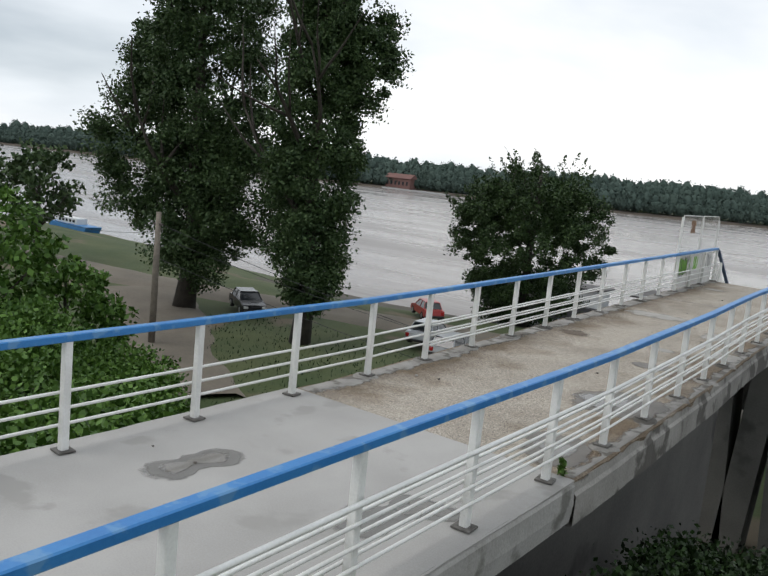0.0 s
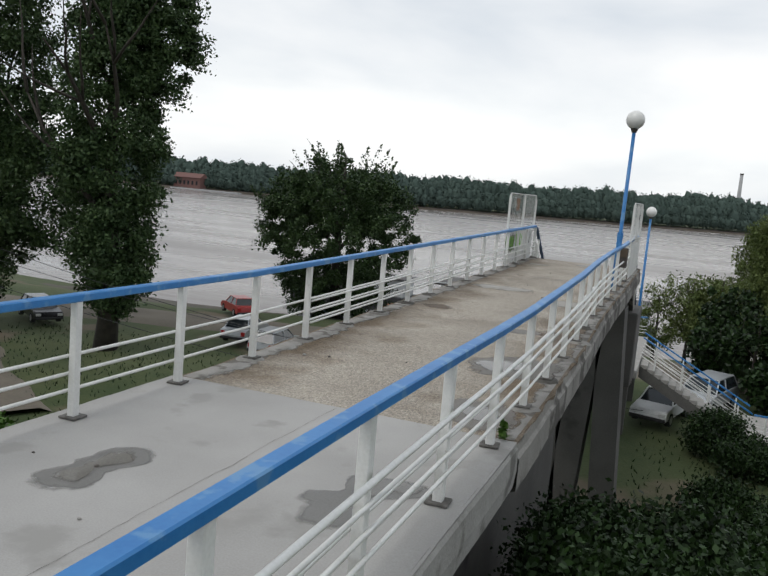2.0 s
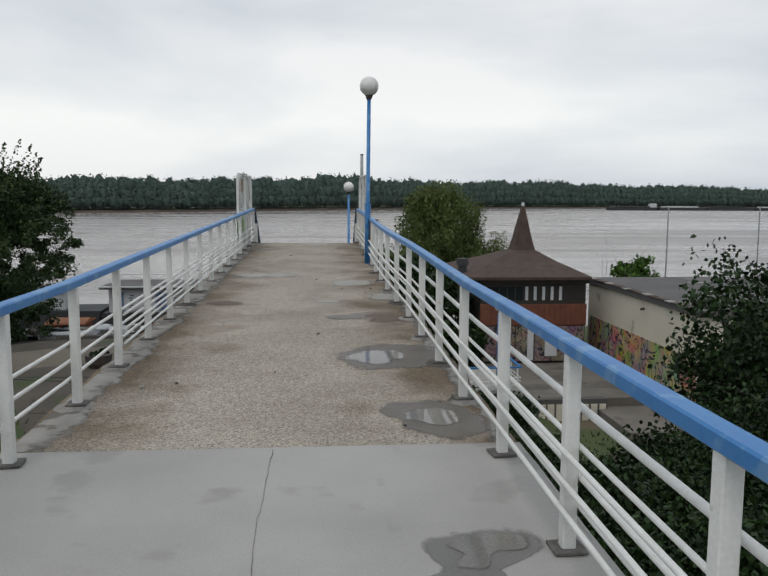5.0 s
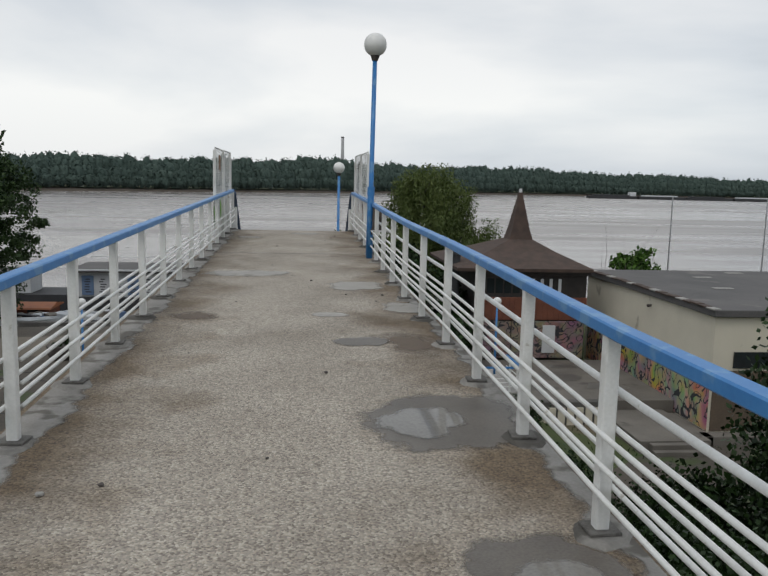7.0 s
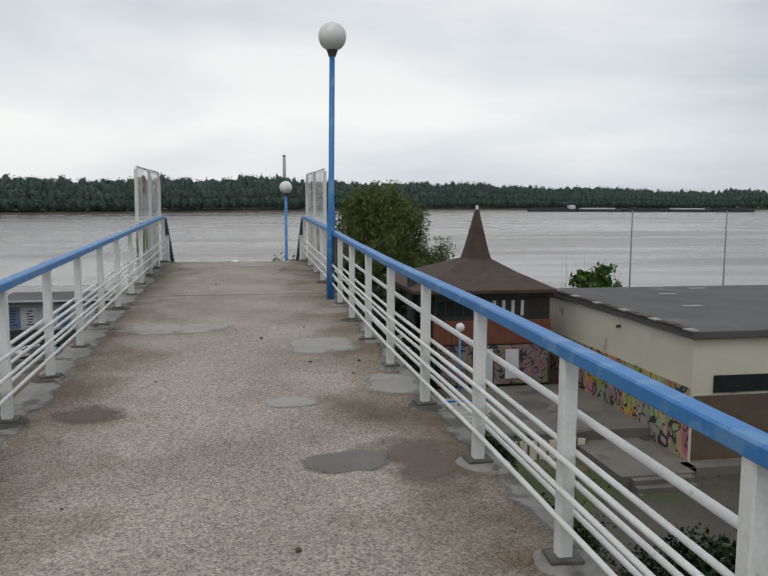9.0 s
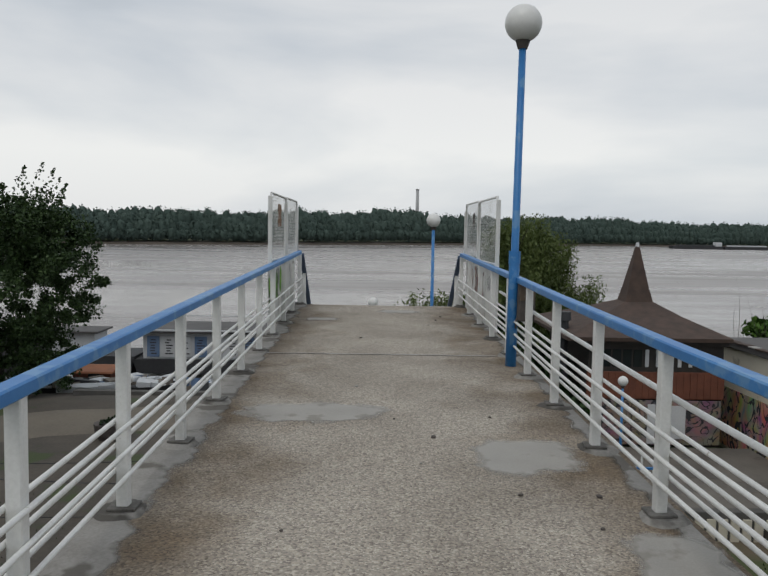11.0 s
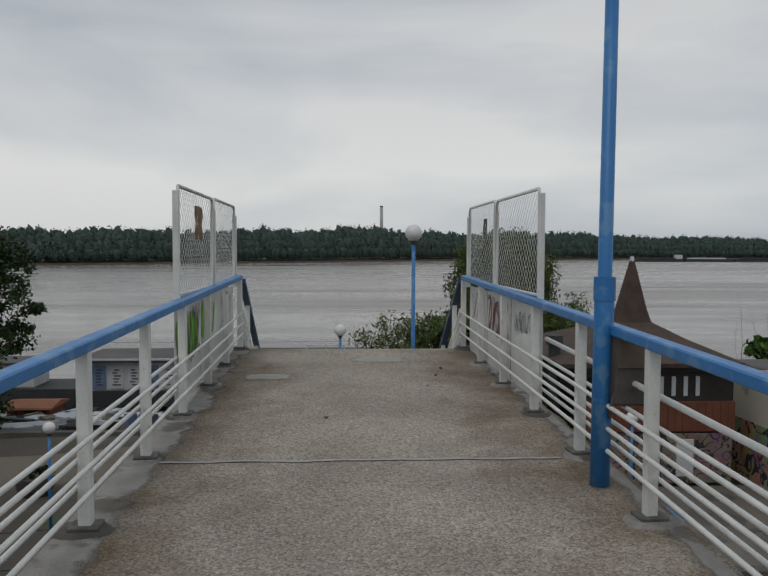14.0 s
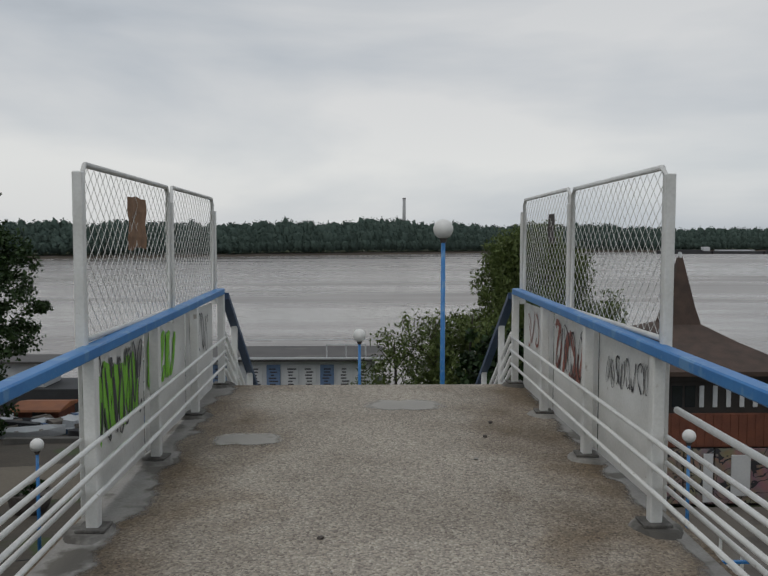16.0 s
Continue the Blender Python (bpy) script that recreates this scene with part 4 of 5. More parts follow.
for sx, x_of in ((-1, left_x), (1, right_x)):
    x0 = x_of(0)
    x = x0 + sx * 0.045
    zt = 0.03
    sc = thing("mesh_screen", "pair of white framed chain-link panels standing on the railing", "fence panel", group="mesh screens")
    for a, b, top in ((0.06, 1.82, 1.90), (1.90, 3.52, 1.91)):
        z0 = zt + RAIL_H + 0.02
        c = 0.05
        fr = [(x, a, z0), (x, a, top - c), (x, a + c, top), (x, b - c, top), (x, b, top - c), (x, b, z0), (x, a, z0)]
        part("frame", new_tube(fr, 0.016, 8), M["wire"], sc, smooth=True)
        vs, fs = chain_link(a + 0.02, b - 0.02, z0 + 0.02, top - 0.02, x)
        link_mesh("wire_mesh", vs, fs, M["wire"], sc, "sagging white diamond wire mesh")
    for y, h in ((0.012, 1.86), (1.86, 1.80), (3.56, 1.80)):
        part("upright", new_box((x - 0.026, y - 0.024, zt + RAIL_H - 0.08), (x + 0.026, y + 0.024, h), 0.005), M["white"], sc)
    # sheet under the rail
    sh = thing("sheet_panel", "white sheet-metal panel with sprayed graffiti below the railing", "panel", group="sheet panels")
    px = x0 + sx * 0.072
    face = px - sx * 0.006
    for a, b in ((0.03, 1.20), (1.23, 2.42), (2.45, 3.6)):
        part("sheet", new_box((min(px, px + sx * 0.003), a, 0.10), (max(px, px + sx * 0.003), b, zt + RAIL_H - 0.065)), M["white"], sh)
    if sx < 0:
        spray(scribble(face, 0.10, 1.05, 0.42, 0.80, 7, 0.040, 3), M["spray_green"], sh, "bright green sprayed shapes")
        spray(scribble(face + 0.003, 0.12, 1.15, 0.40, 0.86, 8, 0.015, 8), M["spray_black"], sh, "black sprayed strokes")
        spray(scribble(face, 1.30, 2.05, 0.52, 0.86, 5, 0.036, 5), M["spray_green"], sh, "bright green sprayed shapes")
        spray(scribble(face, 2.55, 3.35, 0.52, 0.86, 5, 0.010, 6), M["spray_black"], sh, "black sprayed strokes")
    else:
        spray(scribble(face, 1.32, 2.36, 0.48, 0.84, 5, 0.026, 13), M["spray_red"], sh, "red-brown sprayed letters")
        spray(scribble(face - 0.002, 1.34, 2.3, 0.50, 0.86, 5, 0.010, 14), M["spray_black"], sh, "black sprayed outlines")
        spray(scribble(face, 0.30, 1.05, 0.62, 0.80, 8, 0.006, 15), M["spray_black"], sh, "thin black sprayed letters")
        spray(scribble(face, 2.6, 3.4, 0.55, 0.85, 5, 0.010, 16), M["spray_red"], sh, "red-brown sprayed strokes")

sg = thing("torn_poster", "weathered brown poster tied to the wire mesh", "poster", (left_x(0) - 0.044, 1.02, 1.62))
bm = bmesh.new()
grid = [[bm.verts.new((0.02 * noise.noise((u * 5, v * 5, 1)), (u - 0.5) * 0.40, (v - 0.5) * 0.32 + (0.03 * noise.noise((u * 9, v, 4)) if v in (0, 1) else 0))) for u in (0, 0.25, 0.5, 0.75, 1)] for v in (0, 0.25, 0.5, 0.75, 1)]
for i in range(4):
    for j in range(4):
        bm.faces.new((grid[i][j], grid[i][j + 1], grid[i + 1][j + 1], grid[i + 1][j]))
part("sheet", bm, M["card"], sg)
sg = thing("torn_poster", "dark torn rag of paper tied to the wire mesh", "poster", (right_x(0) + 0.044, 2.45, 1.62))
bm = bmesh.new()
grid = [[bm.verts.new((0.02 * noise.noise((u * 5, v * 5, 7)), (u - 0.5) * 0.2, (v - 0.5) * 0.24)) for u in (0, 0.5, 1)] for v in (0, 0.5, 1)]
for i in range(2):
    for j in range(2):
        bm.faces.new((grid[i][j], grid[i][j + 1], grid[i + 1][j + 1], grid[i + 1][j]))
part("sheet", bm, M["iron"], sg)


# ---- globe lamps ----
def globe_lamp(x, y, base, top, r, label, group="globe lamps", thick=True):
    lp = thing("street_lamp", label, "street lamp", (x, y, base), group=group)
    lp.matrix_world = pose(x, y, base, 0, 0.5 if thick else 0, 0)
    h = top - base
    if thick:
        part("pole", new_tube([(0, 0, 0), (0, 0, 1.18), (0, 0, 1.22), (0, 0, h - r)], [0.058, 0.058, 0.042, 0.038], 14), M["blue"], lp, "blue painted steel pole", smooth=True)
        part("collar", new_tube([(0, 0, 1.10), (0, 0, 1.24)], 0.064, 14), M["blue"], lp)
    else:
        part("pole", new_tube([(0, 0, 0), (0, 0, h - r)], [0.05, 0.04], 10), M["blue"], lp, "blue painted steel pole", smooth=True)
    part("cap", new_tube([(0, 0, h - r - 0.07), (0, 0, h - r + 0.035)], [0.05, 0.085], 14), M["iron"], lp, "dark lamp holder")
    part("globe", ball(r, z=h), M["globe"], lp, "white plastic globe", smooth=True)
    return lp


lamp = globe_lamp(1.322, -1.86, deck_z(-1.86), 3.62, 0.195, "tall blue lamp post with a white globe beside the railing")
part("junction_box", new_box((0.035, -0.13, 0.50), (0.215, 0.02, 0.92), 0.012), M["iron"], lamp, "rusty open junction box")
part("lid", new_box((0.045, -0.142, 0.72), (0.205, -0.131, 0.90), 0.004), M["brown"], lamp, "rusty brown box lid")
part("cable", new_tube([(0.06, -0.1, 0.62), (0.02, -0.11, 0.5), (0.03, -0.05, 0.42)], 0.012, 6), M["iron"], lamp)
globe_lamp(1.40, 10.4, -4.1, 1.74, 0.185, "blue lamp post with a white globe beside the stairs", thick=False)
globe_lamp(-0.15, 18.2, -4.1, -1.17, 0.185, "blue lamp post with a white globe at the stair landing", thick=False)
globe_lamp(8.18, 15.25, -6.5, -3.39, 0.17, "blue lamp post with a white globe on the lower landing", thick=False)
globe_lamp(-8.28, 15.7, -6.95, -3.63, 0.17, "blue lamp post with a white globe on the river bank", thick=False)

# ---- stairs down to the bank ----
st = thing("staircase", "straight concrete stairs going down from the bridge", "stairs", kind="structure")
N_ST = 24
for i in range(N_ST):
    z = 0.03 - (i + 1) * 0.172
    y = DECK_END + i * 0.28
    part("step", new_box((-1.5, y + 0.004, z - 0.2), (1.45, y + 0.284, z), 0.008), M["mortar"], st)
for sx in (-1.52, 1.42):
    part("stringer", prism(bmesh.new(), [(DECK_END, -0.15), (DECK_END + N_ST * 0.28, -4.1), (DECK_END + N_ST * 0.28, -4.6), (DECK_END, -0.7)], 0, sx - 0.05, sx + 0.05), M["oldconc"], st)
landing_y = DECK_END + N_ST * 0.28
part("landing_slab", new_box((-1.7, landing_y + 0.01, -4.4), (1.6, 19.0, -4.1), 0.01), M["mortar"], st)
for x in (-1.2, 1.1):
    for y in (12, 18):
        part("support", new_box((x - 0.2, y - 0.2, -8.0), (x + 0.2, y + 0.2, -4.41), 0.02), M["pier"], st)


def slope_rail(x0, y0, z0, x1, y1, z1, top_mat, name_label, n_posts, bars=(0.2, 0.35, 0.5)):
    rl = thing("stair_railing", name_label, "railing", group="stair railings", kind="structure")
    a, b = Vector((x0, y0, z0)), Vector((x1, y1, z1))
    d = (b - a)
    flat = Vector((d.x, d.y, 0)).normalized()
    side = Vector((-flat.y, flat.x, 0))
    bm = bmesh.new()
    up = Vector((0, 0, 1))
    r0 = [bm.verts.new(a + side * u + up * (RAIL_H - 0.06 + v)) for u, v in ((-0.04, 0), (0.04, 0), (0.04, 0.06), (-0.04, 0.06))]
    r1 = [bm.verts.new(b + side * u + up * (RAIL_H - 0.06 + v)) for u, v in ((-0.04, 0), (0.04, 0), (0.04, 0.06), (-0.04, 0.06))]
    for k in range(4):
        bm.faces.new((r0[k], r0[(k + 1) % 4], r1[(k + 1) % 4], r1[k]))
    bm.faces.new(r0[::-1]), bm.faces.new(r1)
    part("top_rail", bm, top_mat, rl, "painted handrail")
    for h in bars:
        part("bar", new_tube([a + up * h, b + up * h], 0.018, 8), M["white"], rl, smooth=True)
    for i in range(n_posts):
        p = a + d * ((i + 0.5) / n_posts)
        part("post", new_box((p.x - 0.03, p.y - 0.03, p.z - 0.05), (p.x + 0.03, p.y + 0.03, p.z + RAIL_H - 0.03), 0.005), M["white"], rl)
    return rl


for x in (-1.45, 1.37):
    slope_rail(x, DECK_END + 0.0, 0.05, x, landing_y, -4.06, M["navy"], "white stair railing with a dark blue handrail", 6, (0.2, 0.32, 0.44, 0.56))
slope_rail(-1.6, landing_y + 0.1, -4.1, -1.6, 18.9, -4.1, M["blue"], "white landing railing with a blue top rail", 6)
slope_rail(-1.6, 18.9, -4.1, 1.5, 18.9, -4.1, M["blue"], "white landing railing with a blue top rail", 3)
# side flight to the lower landing
side = thing("side_stairs", "pale concrete stairs leading down to the terrace", "stairs", kind="structure")
for i in range(15):
    x, z = 1.62 + i * 0.28, -4.1 - (i + 1) * 0.155
    part("step", new_box((x, 12.6, z - 0.16), (x + 0.29, 14.0, z), 0.008), M["mortar"], side)
part("stringer", prism(bmesh.new(), [(1.6, -4.3), (5.85, -6.65), (5.85, -7.05), (1.6, -4.75)], 1, 12.55, 14.05), M["pier"], side)
part("landing_slab", new_box((5.83, 12.4, -6.70), (8.6, 16.4, -6.42), 0.01), M["mortar"], side)
part("support", new_box((6.1, 12.7, -8.2), (8.3, 16.1, -6.71), 0.02), M["pier"], side)
slope_rail(1.62, 12.62, -4.1, 5.85, 12.62, -6.42, M["blue"], "white stair railing with a blue handrail", 4)
slope_rail(1.62, 13.98, -4.1, 5.85, 13.98, -6.42, M["blue"], "white stair railing with a blue handrail", 4)
slope_rail(5.9, 12.5, -6.42, 8.5, 12.5, -6.42, M["blue"], "white landing railing with a blue top rail", 3)
slope_rail(8.5, 12.5, -6.42, 8.5, 14.6, -6.42, M["blue"], "white landing railing with a blue top rail", 2)

# ragged mortar strip along the open edges of the old deck
for sx, x_of, w0 in ((-1, left_x, 0.10), (1, right_x, -0.05)):
    vs, fs, rim = [], [], []
    n = 130
    for i in range(n + 1):
        y = SEAM + 0.05 + (DECK_END - SEAM - 0.1) * i / n
        inner = w0 + 0.10 * noise.noise((y * 1.3, sx * 3, 1)) + 0.05 * noise.noise((y * 5, sx, 2))
        for q, e in ((-0.135, 0.0), (max(inner, -0.1), 0.6), (max(inner, -0.1) + 0.12, 1.0)):
            vs.append((x_of(y) - sx * q, y, deck_z(y) + 0.0028))
            rim.append(e)
    for i in range(n):
        fs += [(3 * i + k, 3 * i + k + 1, 3 * i + k + 4, 3 * i + k + 3) for k in (0, 1)]
    strip = link_mesh("edge_mortar", vs, fs, M["edgestrip"], bridge, "ragged pale mortar strip along the edge")
    strip.data.attributes.new("rim", "FLOAT", "POINT").data.foreach_set("value", rim)


# ---- trees and bushes ----
def leaf_cloud(name, blobs, size, material, parent, seed, clump=0.9, droop=0.0, label="", shoots=()):
    """Many small folded leaves in clumps, spread over rough ellipsoids: (centre, radii, clumps, leaves per clump)."""
    r = np.random.default_rng(seed)
    pos = []
    for c, rad, n_c, n_l in blobs:
        d = r.standard_normal((n_c, 3))
        d /= np.linalg.norm(d, axis=1)[:, None]
        lump = np.array([1 + 0.30 * noise.noise((q[0] * 1.9 + seed, q[1] * 1.9, q[2] * 1.9)) for q in d])
        q = d * (r.uniform(0.25, 1.0, (n_c, 1)) ** 0.45) * lump[:, None]
        cen = np.array(c) + q * np.array(rad)
        spread = clump * r.uniform(0.5, 1.25, (n_c, 1, 1))
        pts = cen[:, None, :] + np.clip(r.standard_normal((n_c, n_l, 3)), -1.7, 1.7) * spread * (0.45, 0.45, 0.38 + droop)
        pos.append(pts.reshape(-1, 3))
    for c, rad, n_s in shoots:
        for _ in range(n_s):
            a, lev = r.uniform(0, 2 * math.pi), r.uniform(0.2, 1.0)
            out = math.sqrt(1 - lev * lev)
            base = np.array(c) + np.array((math.cos(a) * out, math.sin(a) * out, lev)) * np.array(rad)
            way = np.array((math.cos(a) * out * 0.7, math.sin(a) * out * 0.7, 1.0))
            t = r.uniform(-0.2, 1.0, 60)
            pos.append(base + way * (t * r.uniform(0.8, 1.7))[:, None] + r.standard_normal((60, 3)) * (0.20 * (1.1 - t))[:, None])
    p = np.concatenate(pos)
    n = len(p)
    u = r.standard_normal((n, 3))
    u[:, 2] -= 0.3 + 2.5 * droop
    u /= np.linalg.norm(u, axis=1)[:, None]
    w = np.cross(u, r.standard_normal((n, 3)))
    w /= np.linalg.norm(w, axis=1)[:, None]
    s = size * r.uniform(0.6, 1.3, (n, 1))
    slim = 0.34 if not droop else 0.16
    v = np.stack([p - u * s * 0.5, p + w * s * slim, p + u * s * 0.5, p - w * s * slim], 1).reshape(-1, 3)
    f = np.arange(4 * n).reshape(-1, 4)
    return link_mesh(name, v.tolist(), f.tolist(), material, parent, label)


def branchy(bm, p, d, length, r, depth, rg, up=0.25):
    pts, rad = [p], [r]
    for k in range(4):
        d = (d + Vector((rg.uniform(-0.18, 0.18), rg.uniform(-0.18, 0.18), up * 0.2))).normalized()
        p = p + d * (length / 4)
        pts.append(p)
        rad.append(r * (1 - 0.2 * (k + 1)))
    tube(bm, pts, rad, 6)
    if depth:
        for k in range(3):
            i = rg.randint(2, 4)
            nd = (d + Vector((rg.uniform(-0.9, 0.9), rg.uniform(-0.9, 0.9), rg.uniform(-0.1, 0.6)))).normalized()
            branchy(bm, pts[i], nd, length * 0.6, r * 0.45, depth - 1, rg, up)


def tree(label, x, y, h, trunk_r, blobs, leaf, material, seed, clump=0.9, droop=0.0, fork=0.35, name="tree", limbs=6, z=None, shoots=()):
    z = ground_z(x, y) - 0.1 if z is None else z
    t = thing(name, label, "tree", (x, y, z))
    rg = random.Random(seed)
    bm = bmesh.new()
    n = 7
    pts = [(0.12 * h * 0.08 * math.sin(k * 1.3 + seed), 0.1 * h * 0.08 * math.cos(k * 1.7 + seed), h * 0.85 * k / n) for k in range(n + 1)]
    rad = [trunk_r * (1.35 if k == 0 else 1.0) * (1 - 0.85 * k / n) + 0.02 for k in range(n + 1)]
    tube(bm, pts, rad, 10)
    part("trunk", bm, M["bark"], t, smooth=True)
    for k in range(limbs):
        bm = bmesh.new()
        i = rg.randint(max(1, int(n * fork)), n - 2)
        a = rg.uniform(0, 2 * math.pi)
        branchy(bm, Vector(pts[i]), Vector((math.cos(a), math.sin(a), 1.0)).normalized(), h * 0.28, rad[i] * 0.6, 1, rg)
        part("limb", bm, M["bark"], t, smooth=True)
    leaf_cloud("crown", blobs, leaf, material, t, seed, clump, droop, "", shoots)
    return t


tree("huge dark poplar with a broad crown on the grass", -31.8, 10.4, 24, 0.52,
     [((0.6, 0, 13.5), (3.5, 3.5, 9.0), 330, 190), ((-3.6, -1, 9), (3.1, 3.1, 4.6), 125, 190), ((-3.6, 0, 14.2), (1.9, 1.9, 2.8), 70, 190), ((3.2, 1, 8), (3.1, 3.1, 4.6), 115, 190), ((0.5, 0, 5.0), (3.0, 3.0, 2.6), 67, 190), ((0.3, -0.3, 3.2), (2.2, 2.2, 1.8), 36, 170)],
     0.185, M["poplar"], 11, 0.9, limbs=9)
tree("tall narrow dark poplar standing on the grass", -22.45, 10.1, 25, 0.42,
     [((0, 0, 11), (2.3, 2.3, 8.6), 320, 190), ((0.1, 0, 18), (1.9, 1.9, 6.0), 148, 190), ((1.5, 1.6, 14.8), (1.5, 1.5, 2.6), 60, 190), ((0, 0, 4.6), (1.9, 1.9, 2.6), 75, 190)],
     0.17, M["poplar"], 12, 0.75, limbs=8)
tree("round dark green tree on the river bank", -20.6, 32.0, 14.5, 0.4,
     [((-0.4, -0.4, 6.6), (5.8, 5.8, 4.2), 340, 130), ((0, 0, 9.0), (4.2, 4.2, 3.0), 150, 120), ((-2.6, -2, 8.6), (2.2, 2.2, 2.2), 40, 100), ((3.0, 1, 8.6), (2.2, 2.2, 2.2), 40, 100), ((0, 0, 3.4), (4.8, 4.8, 2.0), 110, 110), ((0, 0, 1.9), (4.0, 4.0, 1.3), 60, 100)],
     0.19, M["tree"], 13, 0.62, limbs=8, z=-8.4, shoots=[((0, 0, 9.2), (3.6, 3.6, 2.9), 34), ((-0.4, 0, 6.8), (5.6, 5.6, 4.0), 50)])
tree("small tree beside the dirt road", -52.3, 12.8, 9, 0.25, [((0, 0, 5.5), (2.7, 2.7, 3.2), 80, 36)], 0.4, M["poplar"], 14, 0.8)
tree("small tree near the water", -66, 14, 10, 0.25, [((0, 0, 5.8), (3.4, 3.4, 3.4), 80, 36)], 0.45, M["poplar"], 34, 0.9)
tree("pale willow with hanging branches by the river", 8.8, 36.0, 11.2, 0.4,
     [((0, 0, 7.0), (2.9, 2.9, 3.3), 190, 210), ((-0.6, 0, 8.9), (1.5, 1.5, 1.5), 40, 110), ((-2.6, -1, 3.6), (3.0, 3.0, 3.0), 130, 190), ((1.9, 0, 4.8), (2.6, 2.6, 2.9), 110, 190)],
     0.24, M["willow"], 15, 0.7, 0.35, name="willow", z=-8.4)
for i, (x, y, h, r) in enumerate(((1.6, 34.5, 5.2, 2.0), (3.6, 34.0, 6.4, 2.2), (5.2, 33.0, 6.6, 2.3), (5.6, 28.0, 5.2, 2.0), (6.6, 22.5, 4.4, 1.9), (5.0, 24.5, 3.6, 1.6), (7.2, 19.2, 2.6, 1.2))):
    tree("leafy green shrub tree on the bank", x, y, h, 0.10, [((0, 0, h * 0.55), (r, r, h * 0.42), 70, 46)], 0.26, M["willow"] if i < 3 else M["bushleaf"], 40 + i, 0.55, 0.15 if i < 3 else 0.0, limbs=4)
# bare twigs behind the flat roof, and a small bush there
tw = thing("dry_shrub", "bare dry twigs standing behind the flat roof", "shrub", (17.6, 25.2, -8.0))
bm = bmesh.new()
rg = random.Random(4)
for k in range(9):
    branchy(bm, Vector((rg.uniform(-0.8, 0.8), 0, 0)), Vector((rg.uniform(-0.2, 0.2), rg.uniform(-0.2, 0.2), 1)), rg.uniform(3.4, 5.4), 0.03, 1, rg, 0.6)
part("twig_clump", bm, M["bark"], tw)
tree("green sumac-like bush rising behind the flat roof", 18.8, 26.2, 6.0, 0.08, [((-0.5, 0, 4.9), (0.7, 0.6, 0.45), 16, 30), ((0.5, 0, 5.25), (0.6, 0.5, 0.5), 14, 30), ((0, 0, 4.5), (1.2, 0.8, 0.35), 22, 30)], 0.26, M["bright"], 51, 0.4, limbs=3, z=-7.8)


def bush(x, y, top, r, material, seed, leaf=0.105, dens=1.9):
    z = ground_z(x, y)
    h = max(top - z, 0.6)
    b = thing("bush", "dense leafy green bush on the slope", "bush", (x, y, z - 0.05), group="bushes on the slope")
    bm = bmesh.new()
    rg = random.Random(seed)
    for k in range(4):
        branchy(bm, Vector((0, 0, 0)), Vector((rg.uniform(-0.5, 0.5), rg.uniform(-0.5, 0.5), 1)).normalized(), h * 0.5, 0.025, 0, rg)
    part("stem", bm, M["bark"], b)
    leaf_cloud("foliage", [((0, 0, h * 0.52), (r, r, h * 0.5), int(90 * dens), 34), ((0, 0, h * 0.75), (r * 0.6, r * 0.6, h * 0.28), int(30 * dens), 30)], leaf, material, b, seed, 0.42)


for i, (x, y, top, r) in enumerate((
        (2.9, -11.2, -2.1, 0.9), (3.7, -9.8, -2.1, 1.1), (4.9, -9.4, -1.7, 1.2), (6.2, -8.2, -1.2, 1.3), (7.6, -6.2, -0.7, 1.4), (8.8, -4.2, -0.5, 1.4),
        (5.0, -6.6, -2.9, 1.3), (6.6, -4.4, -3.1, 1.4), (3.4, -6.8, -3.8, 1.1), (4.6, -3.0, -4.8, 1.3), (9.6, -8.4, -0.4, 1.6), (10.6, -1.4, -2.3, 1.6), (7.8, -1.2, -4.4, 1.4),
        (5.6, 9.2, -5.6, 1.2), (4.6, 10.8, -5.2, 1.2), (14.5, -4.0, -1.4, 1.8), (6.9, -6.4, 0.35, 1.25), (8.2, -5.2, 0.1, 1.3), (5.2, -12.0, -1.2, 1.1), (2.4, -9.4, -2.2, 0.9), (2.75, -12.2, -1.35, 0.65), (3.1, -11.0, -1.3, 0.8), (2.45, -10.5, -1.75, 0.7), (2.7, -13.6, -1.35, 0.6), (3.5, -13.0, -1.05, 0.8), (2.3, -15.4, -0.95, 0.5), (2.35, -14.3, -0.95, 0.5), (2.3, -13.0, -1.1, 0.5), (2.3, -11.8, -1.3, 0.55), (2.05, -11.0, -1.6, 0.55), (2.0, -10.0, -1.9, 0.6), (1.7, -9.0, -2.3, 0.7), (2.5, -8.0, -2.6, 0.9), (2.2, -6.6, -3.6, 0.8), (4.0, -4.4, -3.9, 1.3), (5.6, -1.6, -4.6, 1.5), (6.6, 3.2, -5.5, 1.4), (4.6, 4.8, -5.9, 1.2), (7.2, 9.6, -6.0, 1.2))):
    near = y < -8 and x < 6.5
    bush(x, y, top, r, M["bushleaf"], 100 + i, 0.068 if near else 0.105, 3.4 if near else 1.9)
